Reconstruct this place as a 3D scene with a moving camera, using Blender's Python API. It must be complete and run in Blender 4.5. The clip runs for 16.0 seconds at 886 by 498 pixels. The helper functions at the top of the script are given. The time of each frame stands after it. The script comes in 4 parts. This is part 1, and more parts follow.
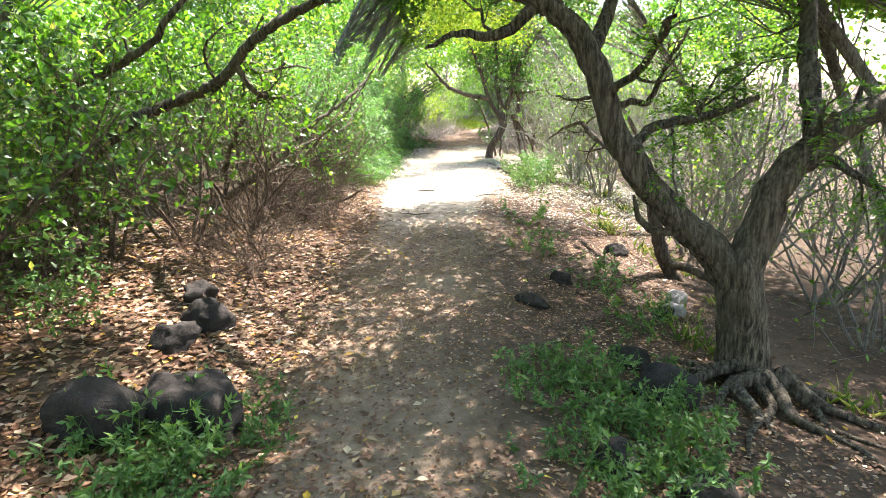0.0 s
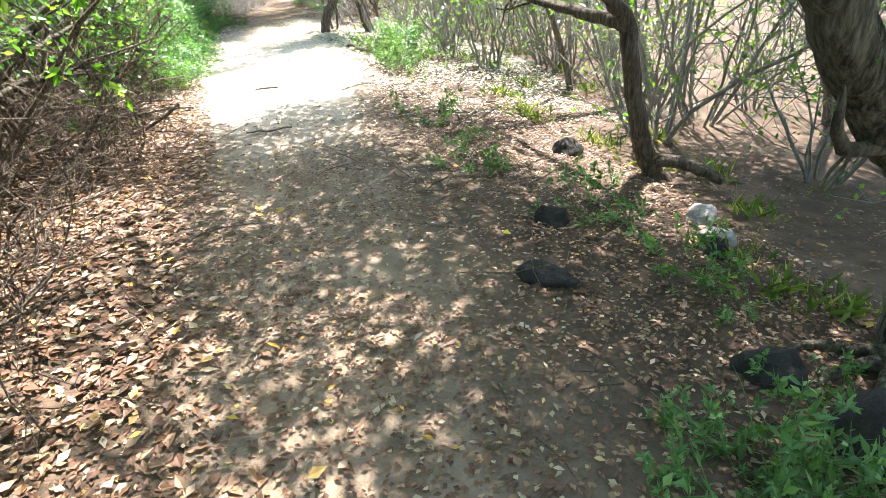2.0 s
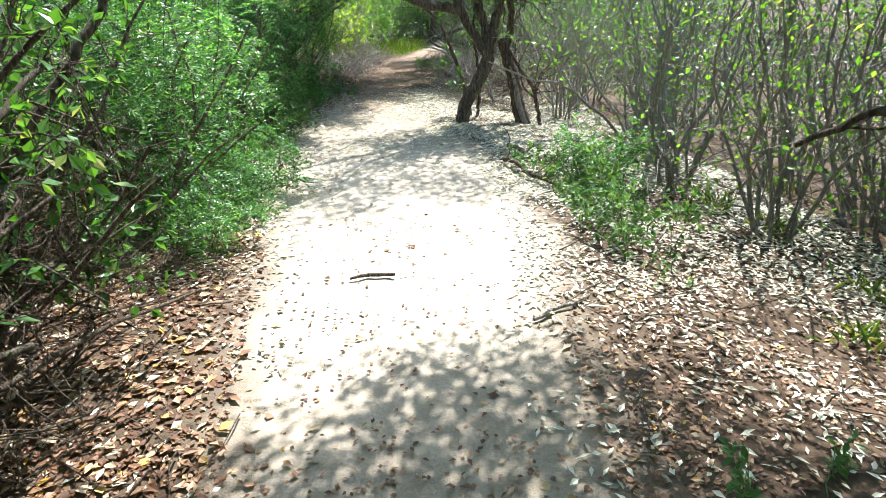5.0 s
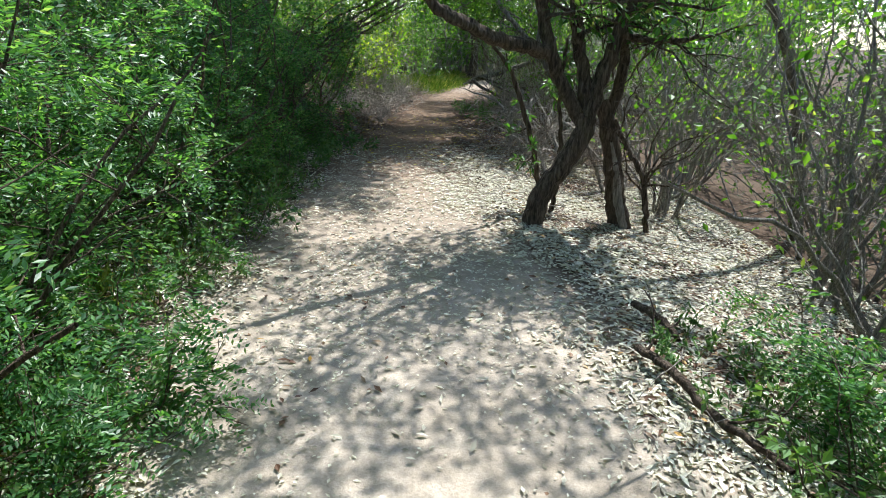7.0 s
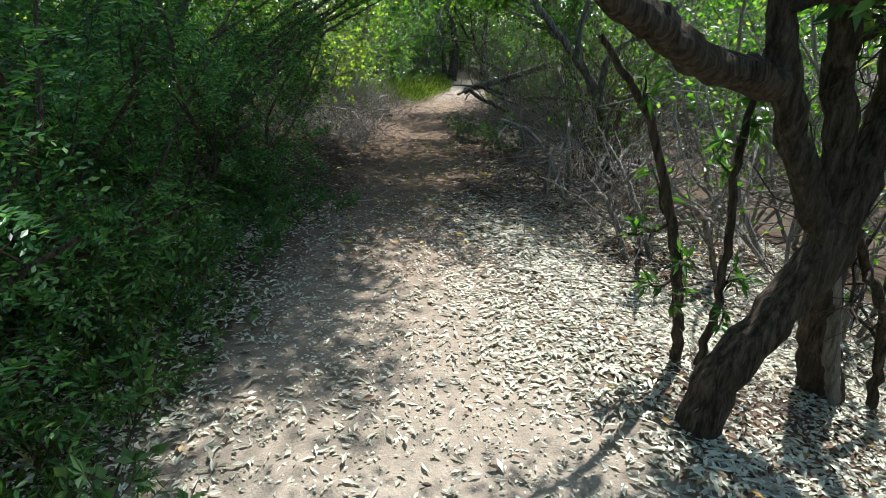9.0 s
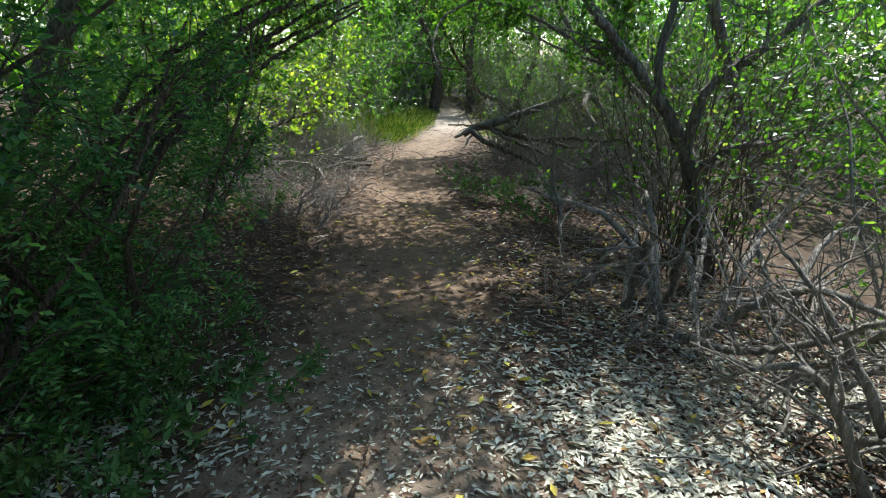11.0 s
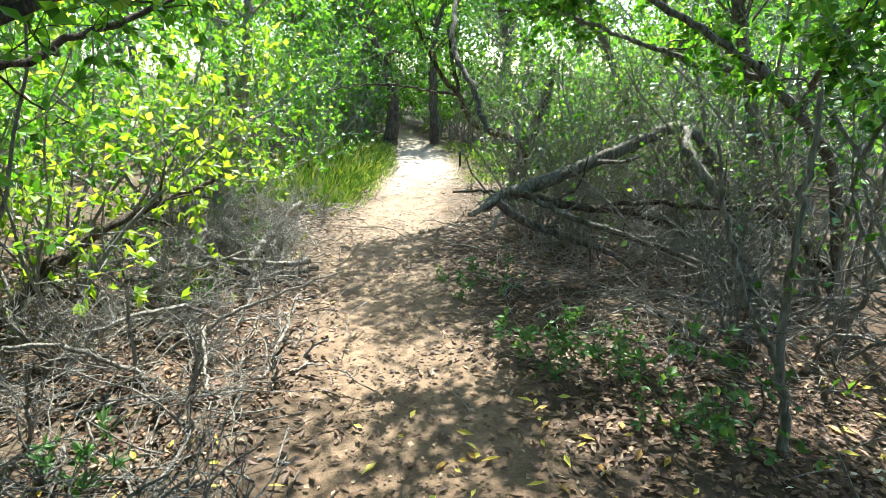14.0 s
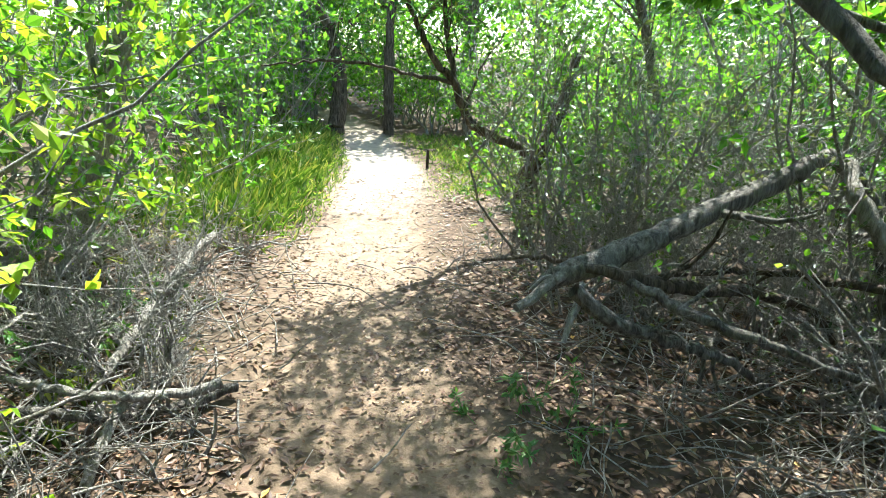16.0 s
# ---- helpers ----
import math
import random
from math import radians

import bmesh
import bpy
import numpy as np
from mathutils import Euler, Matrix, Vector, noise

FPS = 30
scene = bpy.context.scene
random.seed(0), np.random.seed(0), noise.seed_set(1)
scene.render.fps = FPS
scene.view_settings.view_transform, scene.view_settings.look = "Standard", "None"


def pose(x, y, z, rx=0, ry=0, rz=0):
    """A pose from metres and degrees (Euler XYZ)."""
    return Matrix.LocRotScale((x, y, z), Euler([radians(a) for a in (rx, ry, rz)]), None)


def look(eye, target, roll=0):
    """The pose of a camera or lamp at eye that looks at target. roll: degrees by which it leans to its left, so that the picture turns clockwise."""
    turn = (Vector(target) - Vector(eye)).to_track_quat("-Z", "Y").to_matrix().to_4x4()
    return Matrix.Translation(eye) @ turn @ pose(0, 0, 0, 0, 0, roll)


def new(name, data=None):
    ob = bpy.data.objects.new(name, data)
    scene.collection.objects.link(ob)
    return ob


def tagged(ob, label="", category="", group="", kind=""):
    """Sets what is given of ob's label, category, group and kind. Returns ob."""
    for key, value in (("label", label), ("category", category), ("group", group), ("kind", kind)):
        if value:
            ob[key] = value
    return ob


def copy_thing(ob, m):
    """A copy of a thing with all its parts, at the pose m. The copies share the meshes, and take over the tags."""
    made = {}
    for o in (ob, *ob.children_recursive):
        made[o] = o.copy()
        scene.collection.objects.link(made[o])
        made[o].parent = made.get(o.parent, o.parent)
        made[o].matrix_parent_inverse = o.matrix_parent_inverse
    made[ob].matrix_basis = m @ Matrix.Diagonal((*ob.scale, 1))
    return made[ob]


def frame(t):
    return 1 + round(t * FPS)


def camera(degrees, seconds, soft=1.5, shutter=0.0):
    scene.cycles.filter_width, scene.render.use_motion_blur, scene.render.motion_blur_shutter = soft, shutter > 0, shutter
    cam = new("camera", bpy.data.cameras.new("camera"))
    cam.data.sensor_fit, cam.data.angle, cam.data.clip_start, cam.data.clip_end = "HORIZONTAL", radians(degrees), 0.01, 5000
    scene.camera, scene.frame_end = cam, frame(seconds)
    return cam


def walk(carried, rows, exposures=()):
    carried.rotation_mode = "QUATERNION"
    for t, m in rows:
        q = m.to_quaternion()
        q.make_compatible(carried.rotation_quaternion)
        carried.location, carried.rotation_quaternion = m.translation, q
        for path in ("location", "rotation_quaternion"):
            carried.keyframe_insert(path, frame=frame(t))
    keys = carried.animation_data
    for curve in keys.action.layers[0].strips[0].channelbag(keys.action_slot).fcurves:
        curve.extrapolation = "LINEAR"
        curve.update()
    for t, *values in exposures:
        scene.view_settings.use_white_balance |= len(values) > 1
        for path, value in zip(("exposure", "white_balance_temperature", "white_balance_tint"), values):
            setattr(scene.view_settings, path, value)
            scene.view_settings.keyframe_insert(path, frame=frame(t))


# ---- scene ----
cam = camera(75.0, 16.0, 0.7)
PATH = [
    (0, (0.012, 0.466, 1.575), (-0.058, 2.394, 1.049), -1.5),
    (0.5, (-0.2, 0.981, 1.543), (-0.179, 2.901, 0.983), -2.5),
    (1, (-0.366, 1.508, 1.479), (-0.307, 3.429, 0.926), -1.6),
    (1.5, (-0.497, 2.115, 1.417), (-0.387, 3.991, 0.731), 0.8),
    (2, (-0.519, 2.675, 1.396), (-0.068, 4.38, 0.453), -4.9),
    (2.5, (-0.494, 3.194, 1.402), (-0.288, 5.086, 0.79), 0.9),
    (3, (-0.478, 3.864, 1.418), (-0.281, 5.754, 0.794), -3.8),
    (3.5, (-0.478, 4.6, 1.438), (-0.348, 6.471, 0.744), 2.6),
    (4, (-0.496, 5.312, 1.499), (-0.279, 7.156, 0.757), -0.4),
    (4.2, (-0.502, 5.595, 1.515), (-0.288, 7.424, 0.735), -1.9),
    (6.3, (-0.436, 8.696, 1.493), (-0.287, 10.526, 0.7), -1.9),
    (6.5, (-0.429, 8.998, 1.493), (-0.363, 10.844, 0.728), -2.3),
    (7, (-0.48, 9.776, 1.504), (-0.325, 11.642, 0.801), 2.4),
    (7.5, (-0.574, 10.469, 1.479), (-0.393, 12.315, 0.73), -0.3),
    (8, (-0.67, 11.164, 1.487), (-0.544, 13.009, 0.726), 5.7),
    (8.5, (-0.708, 11.848, 1.505), (-0.416, 13.676, 0.748), 1.4),
    (9, (-0.725, 12.577, 1.523), (-0.45, 14.424, 0.807), 2.7),
    (9.5, (-0.786, 13.256, 1.522), (-0.437, 15.107, 0.85), -0.5),
    (10, (-0.758, 13.917, 1.524), (-0.41, 15.765, 0.843), 0.9),
    (10.2, (-0.743, 14.151, 1.517), (-0.396, 16.004, 0.851), 1.8),
    (12.3, (-0.56, 16.471, 1.484), (-0.09, 18.307, 0.844), -1.6),
    (12.5, (-0.543, 16.711, 1.479), (0.074, 18.495, 0.817), 0.7),
    (13, (-0.512, 17.384, 1.467), (0.018, 19.185, 0.777), -4.4),
    (13.5, (-0.479, 18.019, 1.461), (0.019, 19.879, 0.921), 0.9),
    (14, (-0.473, 18.581, 1.463), (0.071, 20.415, 0.881), -0.3),
    (14.5, (-0.424, 19.096, 1.473), (0.175, 20.895, 0.837), 1.9),
    (15, (-0.373, 19.602, 1.462), (0.227, 21.374, 0.755), 1.4),
    (15.5, (-0.273, 20.098, 1.447), (0.317, 21.859, 0.703), 1.0),
    (16, (-0.277, 20.558, 1.436), (0.48, 22.295, 0.798), 3.1),
]
EXPOSURES = [(0, 2.65, 6800, 19), (1.0, 2.7, 6700, 17), (2.5, 2.95, 6400, 14), (3.5, 2.65, 6400, 11), (4.2, 2.15, 6300, 9), (6.3, 1.4, 6100, 11), (7.5, 0.9, 6100, 10), (10.2, 0.9, 6000, 8), (12.5, 1.85, 6200, 5), (14.5, 2.2, 6200, 1), (16, 2.35, 6100, 2)]
walk(cam, [(t, look(eye, target, roll)) for t, eye, target, roll in PATH], EXPOSURES)


# ---------------------------------------------------------------- world, sun
SUN_EL, SUN_AZ = 58.0, 28.0          # degrees; azimuth from +y towards +x
world = bpy.data.worlds.new("sky")
world.use_nodes = True
scene.world = world
wn = world.node_tree.nodes
sky = wn.new("ShaderNodeTexSky")
sky.sky_type = "NISHITA"
sky.sun_disc = False
sky.sun_elevation = radians(SUN_EL)
sky.sun_rotation = radians(SUN_AZ)
wn["Background"].inputs[1].default_value = 0.15
world.node_tree.links.new(sky.outputs[0], wn["Background"].inputs[0])
sun_data = bpy.data.lights.new("sun", "SUN")
sun_data.energy, sun_data.angle, sun_data.color = 5.0, radians(0.7), (1.0, 0.98, 0.94)
sun = new("sun", sun_data)
se, sa = radians(SUN_EL), radians(SUN_AZ)
sun.matrix_world = look((0, 0, 40), Vector((0, 0, 40)) - Vector((math.sin(sa) * math.cos(se), math.cos(sa) * math.cos(se), math.sin(se))))

# ---------------------------------------------------------------- materials


def nodes_of(name):
    m = bpy.data.materials.new(name)
    m.use_nodes = True
    nt = m.node_tree
    return m, nt, nt.nodes["Principled BSDF"], nt.nodes["Material Output"]


def ramp(nt, fac, stops):
    r = nt.nodes.new("ShaderNodeValToRGB")
    while len(r.color_ramp.elements) < len(stops):
        r.color_ramp.elements.new(0.5)
    for e, (p, c) in zip(r.color_ramp.elements, stops):
        e.position, e.color = p, (*c, 1)
    nt.links.new(fac, r.inputs[0])
    return r.outputs[0]


def noise_tex(nt, scale, detail=4.0, rough=0.6, stretch=None):
    tc = nt.nodes.new("ShaderNodeTexCoord")
    n = nt.nodes.new("ShaderNodeTexNoise")
    n.inputs["Scale"].default_value, n.inputs["Detail"].default_value, n.inputs["Roughness"].default_value = scale, detail, rough
    if stretch:
        mp = nt.nodes.new("ShaderNodeMapping")
        mp.inputs["Scale"].default_value = stretch
        nt.links.new(tc.outputs["Object"], mp.inputs[0])
        nt.links.new(mp.outputs[0], n.inputs["Vector"])
    else:
        nt.links.new(tc.outputs["Object"], n.inputs["Vector"])
    return n.outputs["Fac"]


def mixed(nt, fac, a, b, mode="MIX"):
    m = nt.nodes.new("ShaderNodeMix")
    m.data_type, m.blend_type = "RGBA", mode
    for sock, v in ((m.inputs[0], fac), (m.inputs[6], a), (m.inputs[7], b)):
        if isinstance(v, (int, float)):
            sock.default_value = v
        elif isinstance(v, tuple):
            sock.default_value = (*v, 1)
        else:
            nt.links.new(v, sock)
    return m.outputs[2]


def bump(nt, bsdf, height, strength, dist):
    b = nt.nodes.new("ShaderNodeBump")
    b.inputs["Strength"].default_value, b.inputs["Distance"].default_value = strength, dist
    nt.links.new(height, b.inputs["Height"])
    nt.links.new(b.outputs[0], bsdf.inputs["Normal"])


def bark(name, dark, mid, light, scale=1.0):
    m, nt, b, out = nodes_of(name)
    fine = noise_tex(nt, 42 * scale, 7, 0.72, (1, 1, 0.16))
    wide = noise_tex(nt, 3.5 * scale, 3, 0.55)
    c = ramp(nt, fine, [(0.40, dark), (0.52, mid), (0.66, light)])
    c = mixed(nt, ramp(nt, wide, [(0.45, (0, 0, 0)), (0.75, (0.6, 0.6, 0.6))]), c, mid)
    nt.links.new(c, b.inputs["Base Color"])
    b.inputs["Roughness"].default_value = 0.9
    b.inputs["Specular IOR Level"].default_value = 0.2
    bump(nt, b, fine, 1.0, 0.05)
    return m


def leaf(name, stops, clear=0.4, rough=0.5, glow=(1.5, 1.55, 0.6), spec=0.35):
    """A leaf whose colour varies from leaf to leaf and from plant to plant, and lets light through."""
    m, nt, b, out = nodes_of(name)
    geo = nt.nodes.new("ShaderNodeNewGeometry")
    info = nt.nodes.new("ShaderNodeObjectInfo")
    c = ramp(nt, geo.outputs["Random Per Island"], stops)
    tint = ramp(nt, info.outputs["Random"], [(0.0, (0.78, 0.85, 0.8)), (1.0, (1.15, 1.1, 0.95))])
    c = mixed(nt, 1.0, c, tint, "MULTIPLY")
    nt.links.new(c, b.inputs["Base Color"])
    b.inputs["Roughness"].default_value = rough
    b.inputs["Specular IOR Level"].default_value = spec
    if clear > 0:
        t = nt.nodes.new("ShaderNodeBsdfTranslucent")
        nt.links.new(mixed(nt, 1.0, c, glow, "MULTIPLY"), t.inputs[0])
        mx = nt.nodes.new("ShaderNodeMixShader")
        mx.inputs[0].default_value = clear
        nt.links.new(b.outputs[0], mx.inputs[1])
        nt.links.new(t.outputs[0], mx.inputs[2])
        nt.links.new(mx.outputs[0], out.inputs[0])
    return m


def stone(name, dark, light, scale=9.0):
    m, nt, b, out = nodes_of(name)
    f = noise_tex(nt, scale, 8, 0.7)
    g = noise_tex(nt, scale * 9, 4, 0.7)
    c = ramp(nt, f, [(0.35, dark), (0.7, light)])
    c = mixed(nt, 0.45, c, ramp(nt, g, [(0.3, dark), (0.75, light)]))
    nt.links.new(c, b.inputs["Base Color"])
    b.inputs["Roughness"].default_value = 0.88
    b.inputs["Specular IOR Level"].default_value = 0.12
    bump(nt, b, g, 0.9, 0.02)
    return m


def soil_material():
    """Packed earth on the tread, lightened on its sunlit stretches, litter-stained soil beside it."""
    m, nt, b, out = nodes_of("soil")
    wide, mid, fine = noise_tex(nt, 0.9, 4, 0.6), noise_tex(nt, 7, 6, 0.65), noise_tex(nt, 70, 5, 0.7)
    at = nt.nodes.new("ShaderNodeAttribute")
    at.attribute_name = "tread"
    pale = nt.nodes.new("ShaderNodeAttribute")
    pale.attribute_name = "pale"
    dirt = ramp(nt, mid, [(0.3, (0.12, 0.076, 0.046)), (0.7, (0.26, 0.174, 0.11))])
    # pale sandy earth; the sun's brightness on the path is put into this colour
    sunlit_sand = ramp(nt, mid, [(0.3, (0.34, 0.295, 0.23)), (0.7, (0.52, 0.46, 0.375))])
    tread = mixed(nt, pale.outputs["Fac"], dirt, sunlit_sand)
    humus = ramp(nt, mid, [(0.3, (0.04, 0.027, 0.018)), (0.7, (0.12, 0.082, 0.055))])
    c = mixed(nt, at.outputs["Fac"], humus, tread)
    c = mixed(nt, 0.5, c, ramp(nt, fine, [(0.3, (0.55, 0.5, 0.45)), (0.7, (1.25, 1.2, 1.15))]), "MULTIPLY")
    c = mixed(nt, ramp(nt, wide, [(0.42, (0, 0, 0)), (0.7, (0.35, 0.35, 0.35))]), c, (0.11, 0.09, 0.06))
    nt.links.new(c, b.inputs["Base Color"])
    b.inputs["Roughness"].default_value = 0.95
    b.inputs["Specular IOR Level"].default_value = 0.15
    bump(nt, b, fine, 0.7, 0.012)
    return m


SOIL = soil_material()
BARK_DARK = bark("dark_bark", (0.04, 0.029, 0.021), (0.12, 0.089, 0.064), (0.23, 0.185, 0.14))
BARK_OLIVE = bark("olive_bark", (0.028, 0.023, 0.016), (0.12, 0.10, 0.07), (0.26, 0.225, 0.165))
BARK_GREY = bark("grey_bark", (0.07, 0.06, 0.05), (0.20, 0.175, 0.145), (0.36, 0.33, 0.28))
BARK_PALE = bark("pale_dead_wood", (0.16, 0.14, 0.115), (0.34, 0.30, 0.25), (0.52, 0.48, 0.42))
TWIG_BROWN = bark("brown_twig", (0.06, 0.043, 0.03), (0.16, 0.12, 0.085), (0.30, 0.24, 0.18), 2)
TWIG_GREY = bark("grey_twig", (0.19, 0.17, 0.145), (0.36, 0.33, 0.285), (0.54, 0.51, 0.46), 2)
LEAF_BROAD = leaf("broad_leaf", [(0.0, (0.028, 0.075, 0.015)), (0.45, (0.055, 0.145, 0.026)), (0.8, (0.095, 0.225, 0.04)), (0.93, (0.17, 0.27, 0.07)), (1.0, (0.30, 0.29, 0.12))], 0.45, 0.36, spec=0.55)
LEAF_FRESH = leaf("fresh_leaf", [(0.0, (0.045, 0.115, 0.014)), (0.5, (0.095, 0.225, 0.026)), (0.85, (0.17, 0.33, 0.045)), (1.0, (0.34, 0.40, 0.12))], 0.52, 0.36, spec=0.55)
# brighter, yellower leaf: the look of sun on it is in the colour
LEAF_SUN = leaf("sunlit_yellow_green_leaflet", [(0.0, (0.12, 0.21, 0.02)), (0.5, (0.24, 0.36, 0.035)), (0.85, (0.38, 0.47, 0.06)), (1.0, (0.5, 0.5, 0.14))], 0.55, 0.4, spec=0.5)
LEAF_FERNY = leaf("feathery_leaflet", [(0.0, (0.03, 0.095, 0.03)), (0.5, (0.07, 0.19, 0.06)), (0.85, (0.15, 0.31, 0.10)), (1.0, (0.25, 0.36, 0.15))], 0.5, 0.4, spec=0.5)
LEAF_DUSTY = leaf("dusty_leaf", [(0.0, (0.06, 0.085, 0.045)), (0.6, (0.11, 0.14, 0.07)), (1.0, (0.2, 0.21, 0.1))], 0.35)
LEAF_WEED = leaf("weed_leaf", [(0.0, (0.05, 0.12, 0.035)), (0.6, (0.09, 0.19, 0.06)), (1.0, (0.18, 0.27, 0.1))], 0.35)
GRASS = leaf("grass_blade", [(0.0, (0.06, 0.12, 0.025)), (0.5, (0.13, 0.21, 0.05)), (0.8, (0.24, 0.29, 0.10)), (1.0, (0.42, 0.38, 0.2))], 0.45)
LITTER_RED = leaf("russet_dead_leaf", [(0.0, (0.075, 0.034, 0.02)), (0.4, (0.17, 0.08, 0.045)), (0.75, (0.29, 0.165, 0.10)), (0.93, (0.46, 0.35, 0.26)), (1.0, (0.5, 0.26, 0.04))], 0.12, 0.6)
LITTER_GREY = leaf("bleached_dead_leaf", [(0.0, (0.22, 0.19, 0.15)), (0.35, (0.46, 0.42, 0.36)), (0.8, (0.64, 0.60, 0.53)), (1.0, (0.78, 0.75, 0.69))], 0.1, 0.6)
LITTER_BROWN = leaf("brown_dead_leaf", [(0.0, (0.06, 0.028, 0.018)), (0.5, (0.155, 0.075, 0.042)), (0.9, (0.27, 0.15, 0.085)), (1.0, (0.40, 0.28, 0.19))], 0.1, 0.6)
LITTER_GOLD = leaf("yellow_fallen_leaf", [(0.0, (0.36, 0.17, 0.03)), (0.4, (0.55, 0.36, 0.04)), (1.0, (0.66, 0.55, 0.10))], 0.2, 0.55)
BASALT = stone("dark_basalt", (0.016, 0.014, 0.012), (0.075, 0.066, 0.058))
PALE_STONE = stone("pale_stone", (0.16, 0.15, 0.14), (0.42, 0.40, 0.37))
POST_WOOD = bark("post_wood", (0.03, 0.02, 0.015), (0.07, 0.05, 0.035), (0.12, 0.09, 0.065))

# ---------------------------------------------------------------- shape tools
rng = np.random.default_rng(7)
ROUTE = np.array([(-8, -0.3, 0.6), (2.7, -0.44, 0.55), (4.4, -0.53, 0.57), (6.0, -0.45, 0.6), (7.4, -0.45, 0.62), (9, -0.45, 0.75), (10.3, -0.32, 0.96), (11.5, -0.38, 1.1), (12.6, -0.43, 1.18),
                  (14.8, -0.56, 0.92), (15.6, -0.54, 0.76), (17.3, -0.42, 0.68), (20.3, 0.0, 0.52), (21.4, 0.14, 0.49), (22.4, 0.24, 0.48), (23.0, 0.36, 0.48), (24.3, 0.72, 0.53), (26.3, 1.5, 0.53),
                  (27.7, 1.92, 0.48), (30.5, 2.42, 0.36), (34, 2.7, 0.36), (40, 2.2, 0.45), (60, -3, 0.6)])


def centre(y):
    return np.interp(y, ROUTE[:, 0], ROUTE[:, 1])


def half(y):
    return np.interp(y, ROUTE[:, 0], ROUTE[:, 2])


def free(p):
    """True where a point stays out of the walking space above the path."""
    p = np.atleast_2d(p)
    d = np.abs(p[:, 0] - centre(p[:, 1]))
    return (d > np.clip(half(p[:, 1]), 0.5, 0.85) + 0.05) | (p[:, 2] > 2.15) | ((p[:, 2] > 1.35) & (p[:, 1] > 22.0))


def clear_of(paths, at):
    return [q for q in paths if free(q[:, :3] + at).all()]




def spline(ctrl, step=0.06):
    """Catmull-Rom through rows of (x, y, z, radius), about step metres apart."""
    c = np.asarray(ctrl, float)
    p = np.vstack([2 * c[0] - c[1], c, 2 * c[-1] - c[-2]])
    rows = []
    for i in range(1, len(p) - 2):
        n = max(2, int(np.linalg.norm(p[i + 1, :3] - p[i, :3]) / step))
        t = np.linspace(0, 1, n, endpoint=False)[:, None]
        a, b, cc, d = p[i - 1], p[i], p[i + 1], p[i + 2]
        rows.append(0.5 * (2 * b + (cc - a) * t + (2 * a - 5 * b + 4 * cc - d) * t ** 2 + (3 * b - a - 3 * cc + d) * t ** 3))
    rows.append(p[-2][None])
    out = np.vstack(rows)
    out[:, 3] = np.maximum(out[:, 3], 0.002)
    return out


def tube(path, sides=5, gnarl=0.0, r=rng):
    """Vertices and faces of a tapered tube along rows of (x, y, z, radius)."""
    p, rad = path[:, :3], path[:, 3]
    tan = np.gradient(p, axis=0)
    tan /= np.linalg.norm(tan, axis=1)[:, None] + 1e-9
    ref = np.zeros(3)
    ref[np.argmin(np.abs(tan.mean(0)))] = 1
    u = np.cross(tan, ref)
    u /= np.linalg.norm(u, axis=1)[:, None] + 1e-9
    v = np.cross(tan, u)
    th = np.linspace(0, 2 * np.pi, sides, endpoint=False)
    rr = np.repeat(rad[:, None], sides, 1)
    if gnarl:
        s = np.arange(len(p))[:, None] * 0.35
        ph = r.uniform(0, 6.28, 4)
        rr = rr * (1 + gnarl * (np.sin(3 * th + ph[0] + s * 0.5) + 0.7 * np.sin(5 * th + ph[1] - s * 0.8) + 0.5 * np.sin(8 * th + ph[2] + s) + 0.12 * np.sin(s * 1.7 + ph[3]))) + r.normal(0, gnarl * 0.25, rr.shape) * rad[:, None]
    verts = (p[:, None] + rr[..., None] * (np.cos(th)[None, :, None] * u[:, None] + np.sin(th)[None, :, None] * v[:, None])).reshape(-1, 3)
    n = len(p)
    i, j = np.meshgrid(np.arange(n - 1), np.arange(sides), indexing="ij")
    k = (j + 1) % sides
    f = np.stack([i * sides + j, i * sides + k, (i + 1) * sides + k, (i + 1) * sides + j], -1).reshape(-1, 4)
    return verts, f


def mesh_of(name, pieces, material, smooth=True):
    """One mesh from a list of (vertices, faces), the faces all of one size."""
    vs, fs, base = [], [], 0
    for v, f in pieces:
        vs.append(v)
        fs.append(np.asarray(f) + base)
        base += len(v)
    me = bpy.data.meshes.new(name)
    if vs:
        v, f = np.vstack(vs), np.vstack(fs)
        k = f.shape[1]
        me.vertices.add(len(v))
        me.vertices.foreach_set("co", v.astype(np.float32).ravel())
        me.loops.add(f.size)
        me.loops.foreach_set("vertex_index", f.astype(np.int32).ravel())
        me.polygons.add(len(f))
        me.polygons.foreach_set("loop_start", np.arange(0, f.size, k, dtype=np.int32))
        me.polygons.foreach_set("use_smooth", np.full(len(f), smooth))
        me.update(calc_edges=True)
        me.validate()
    me.materials.append(material)
    return me


def part(name, pieces, material, parent, label="", smooth=True):
    ob = new(name, mesh_of(name, pieces, material, smooth))
    ob.parent = parent
    if label:
        tagged(ob, label)
    return ob


def root(name, x, y, z, label, category, group=""):
    e = new(name)
    e.empty_display_size = 0.1
    e.matrix_basis = pose(x, y, z)
    return tagged(e, label, category, group)


def unit(v):
    return v / (np.linalg.norm(v, axis=-1, keepdims=True) + 1e-9)


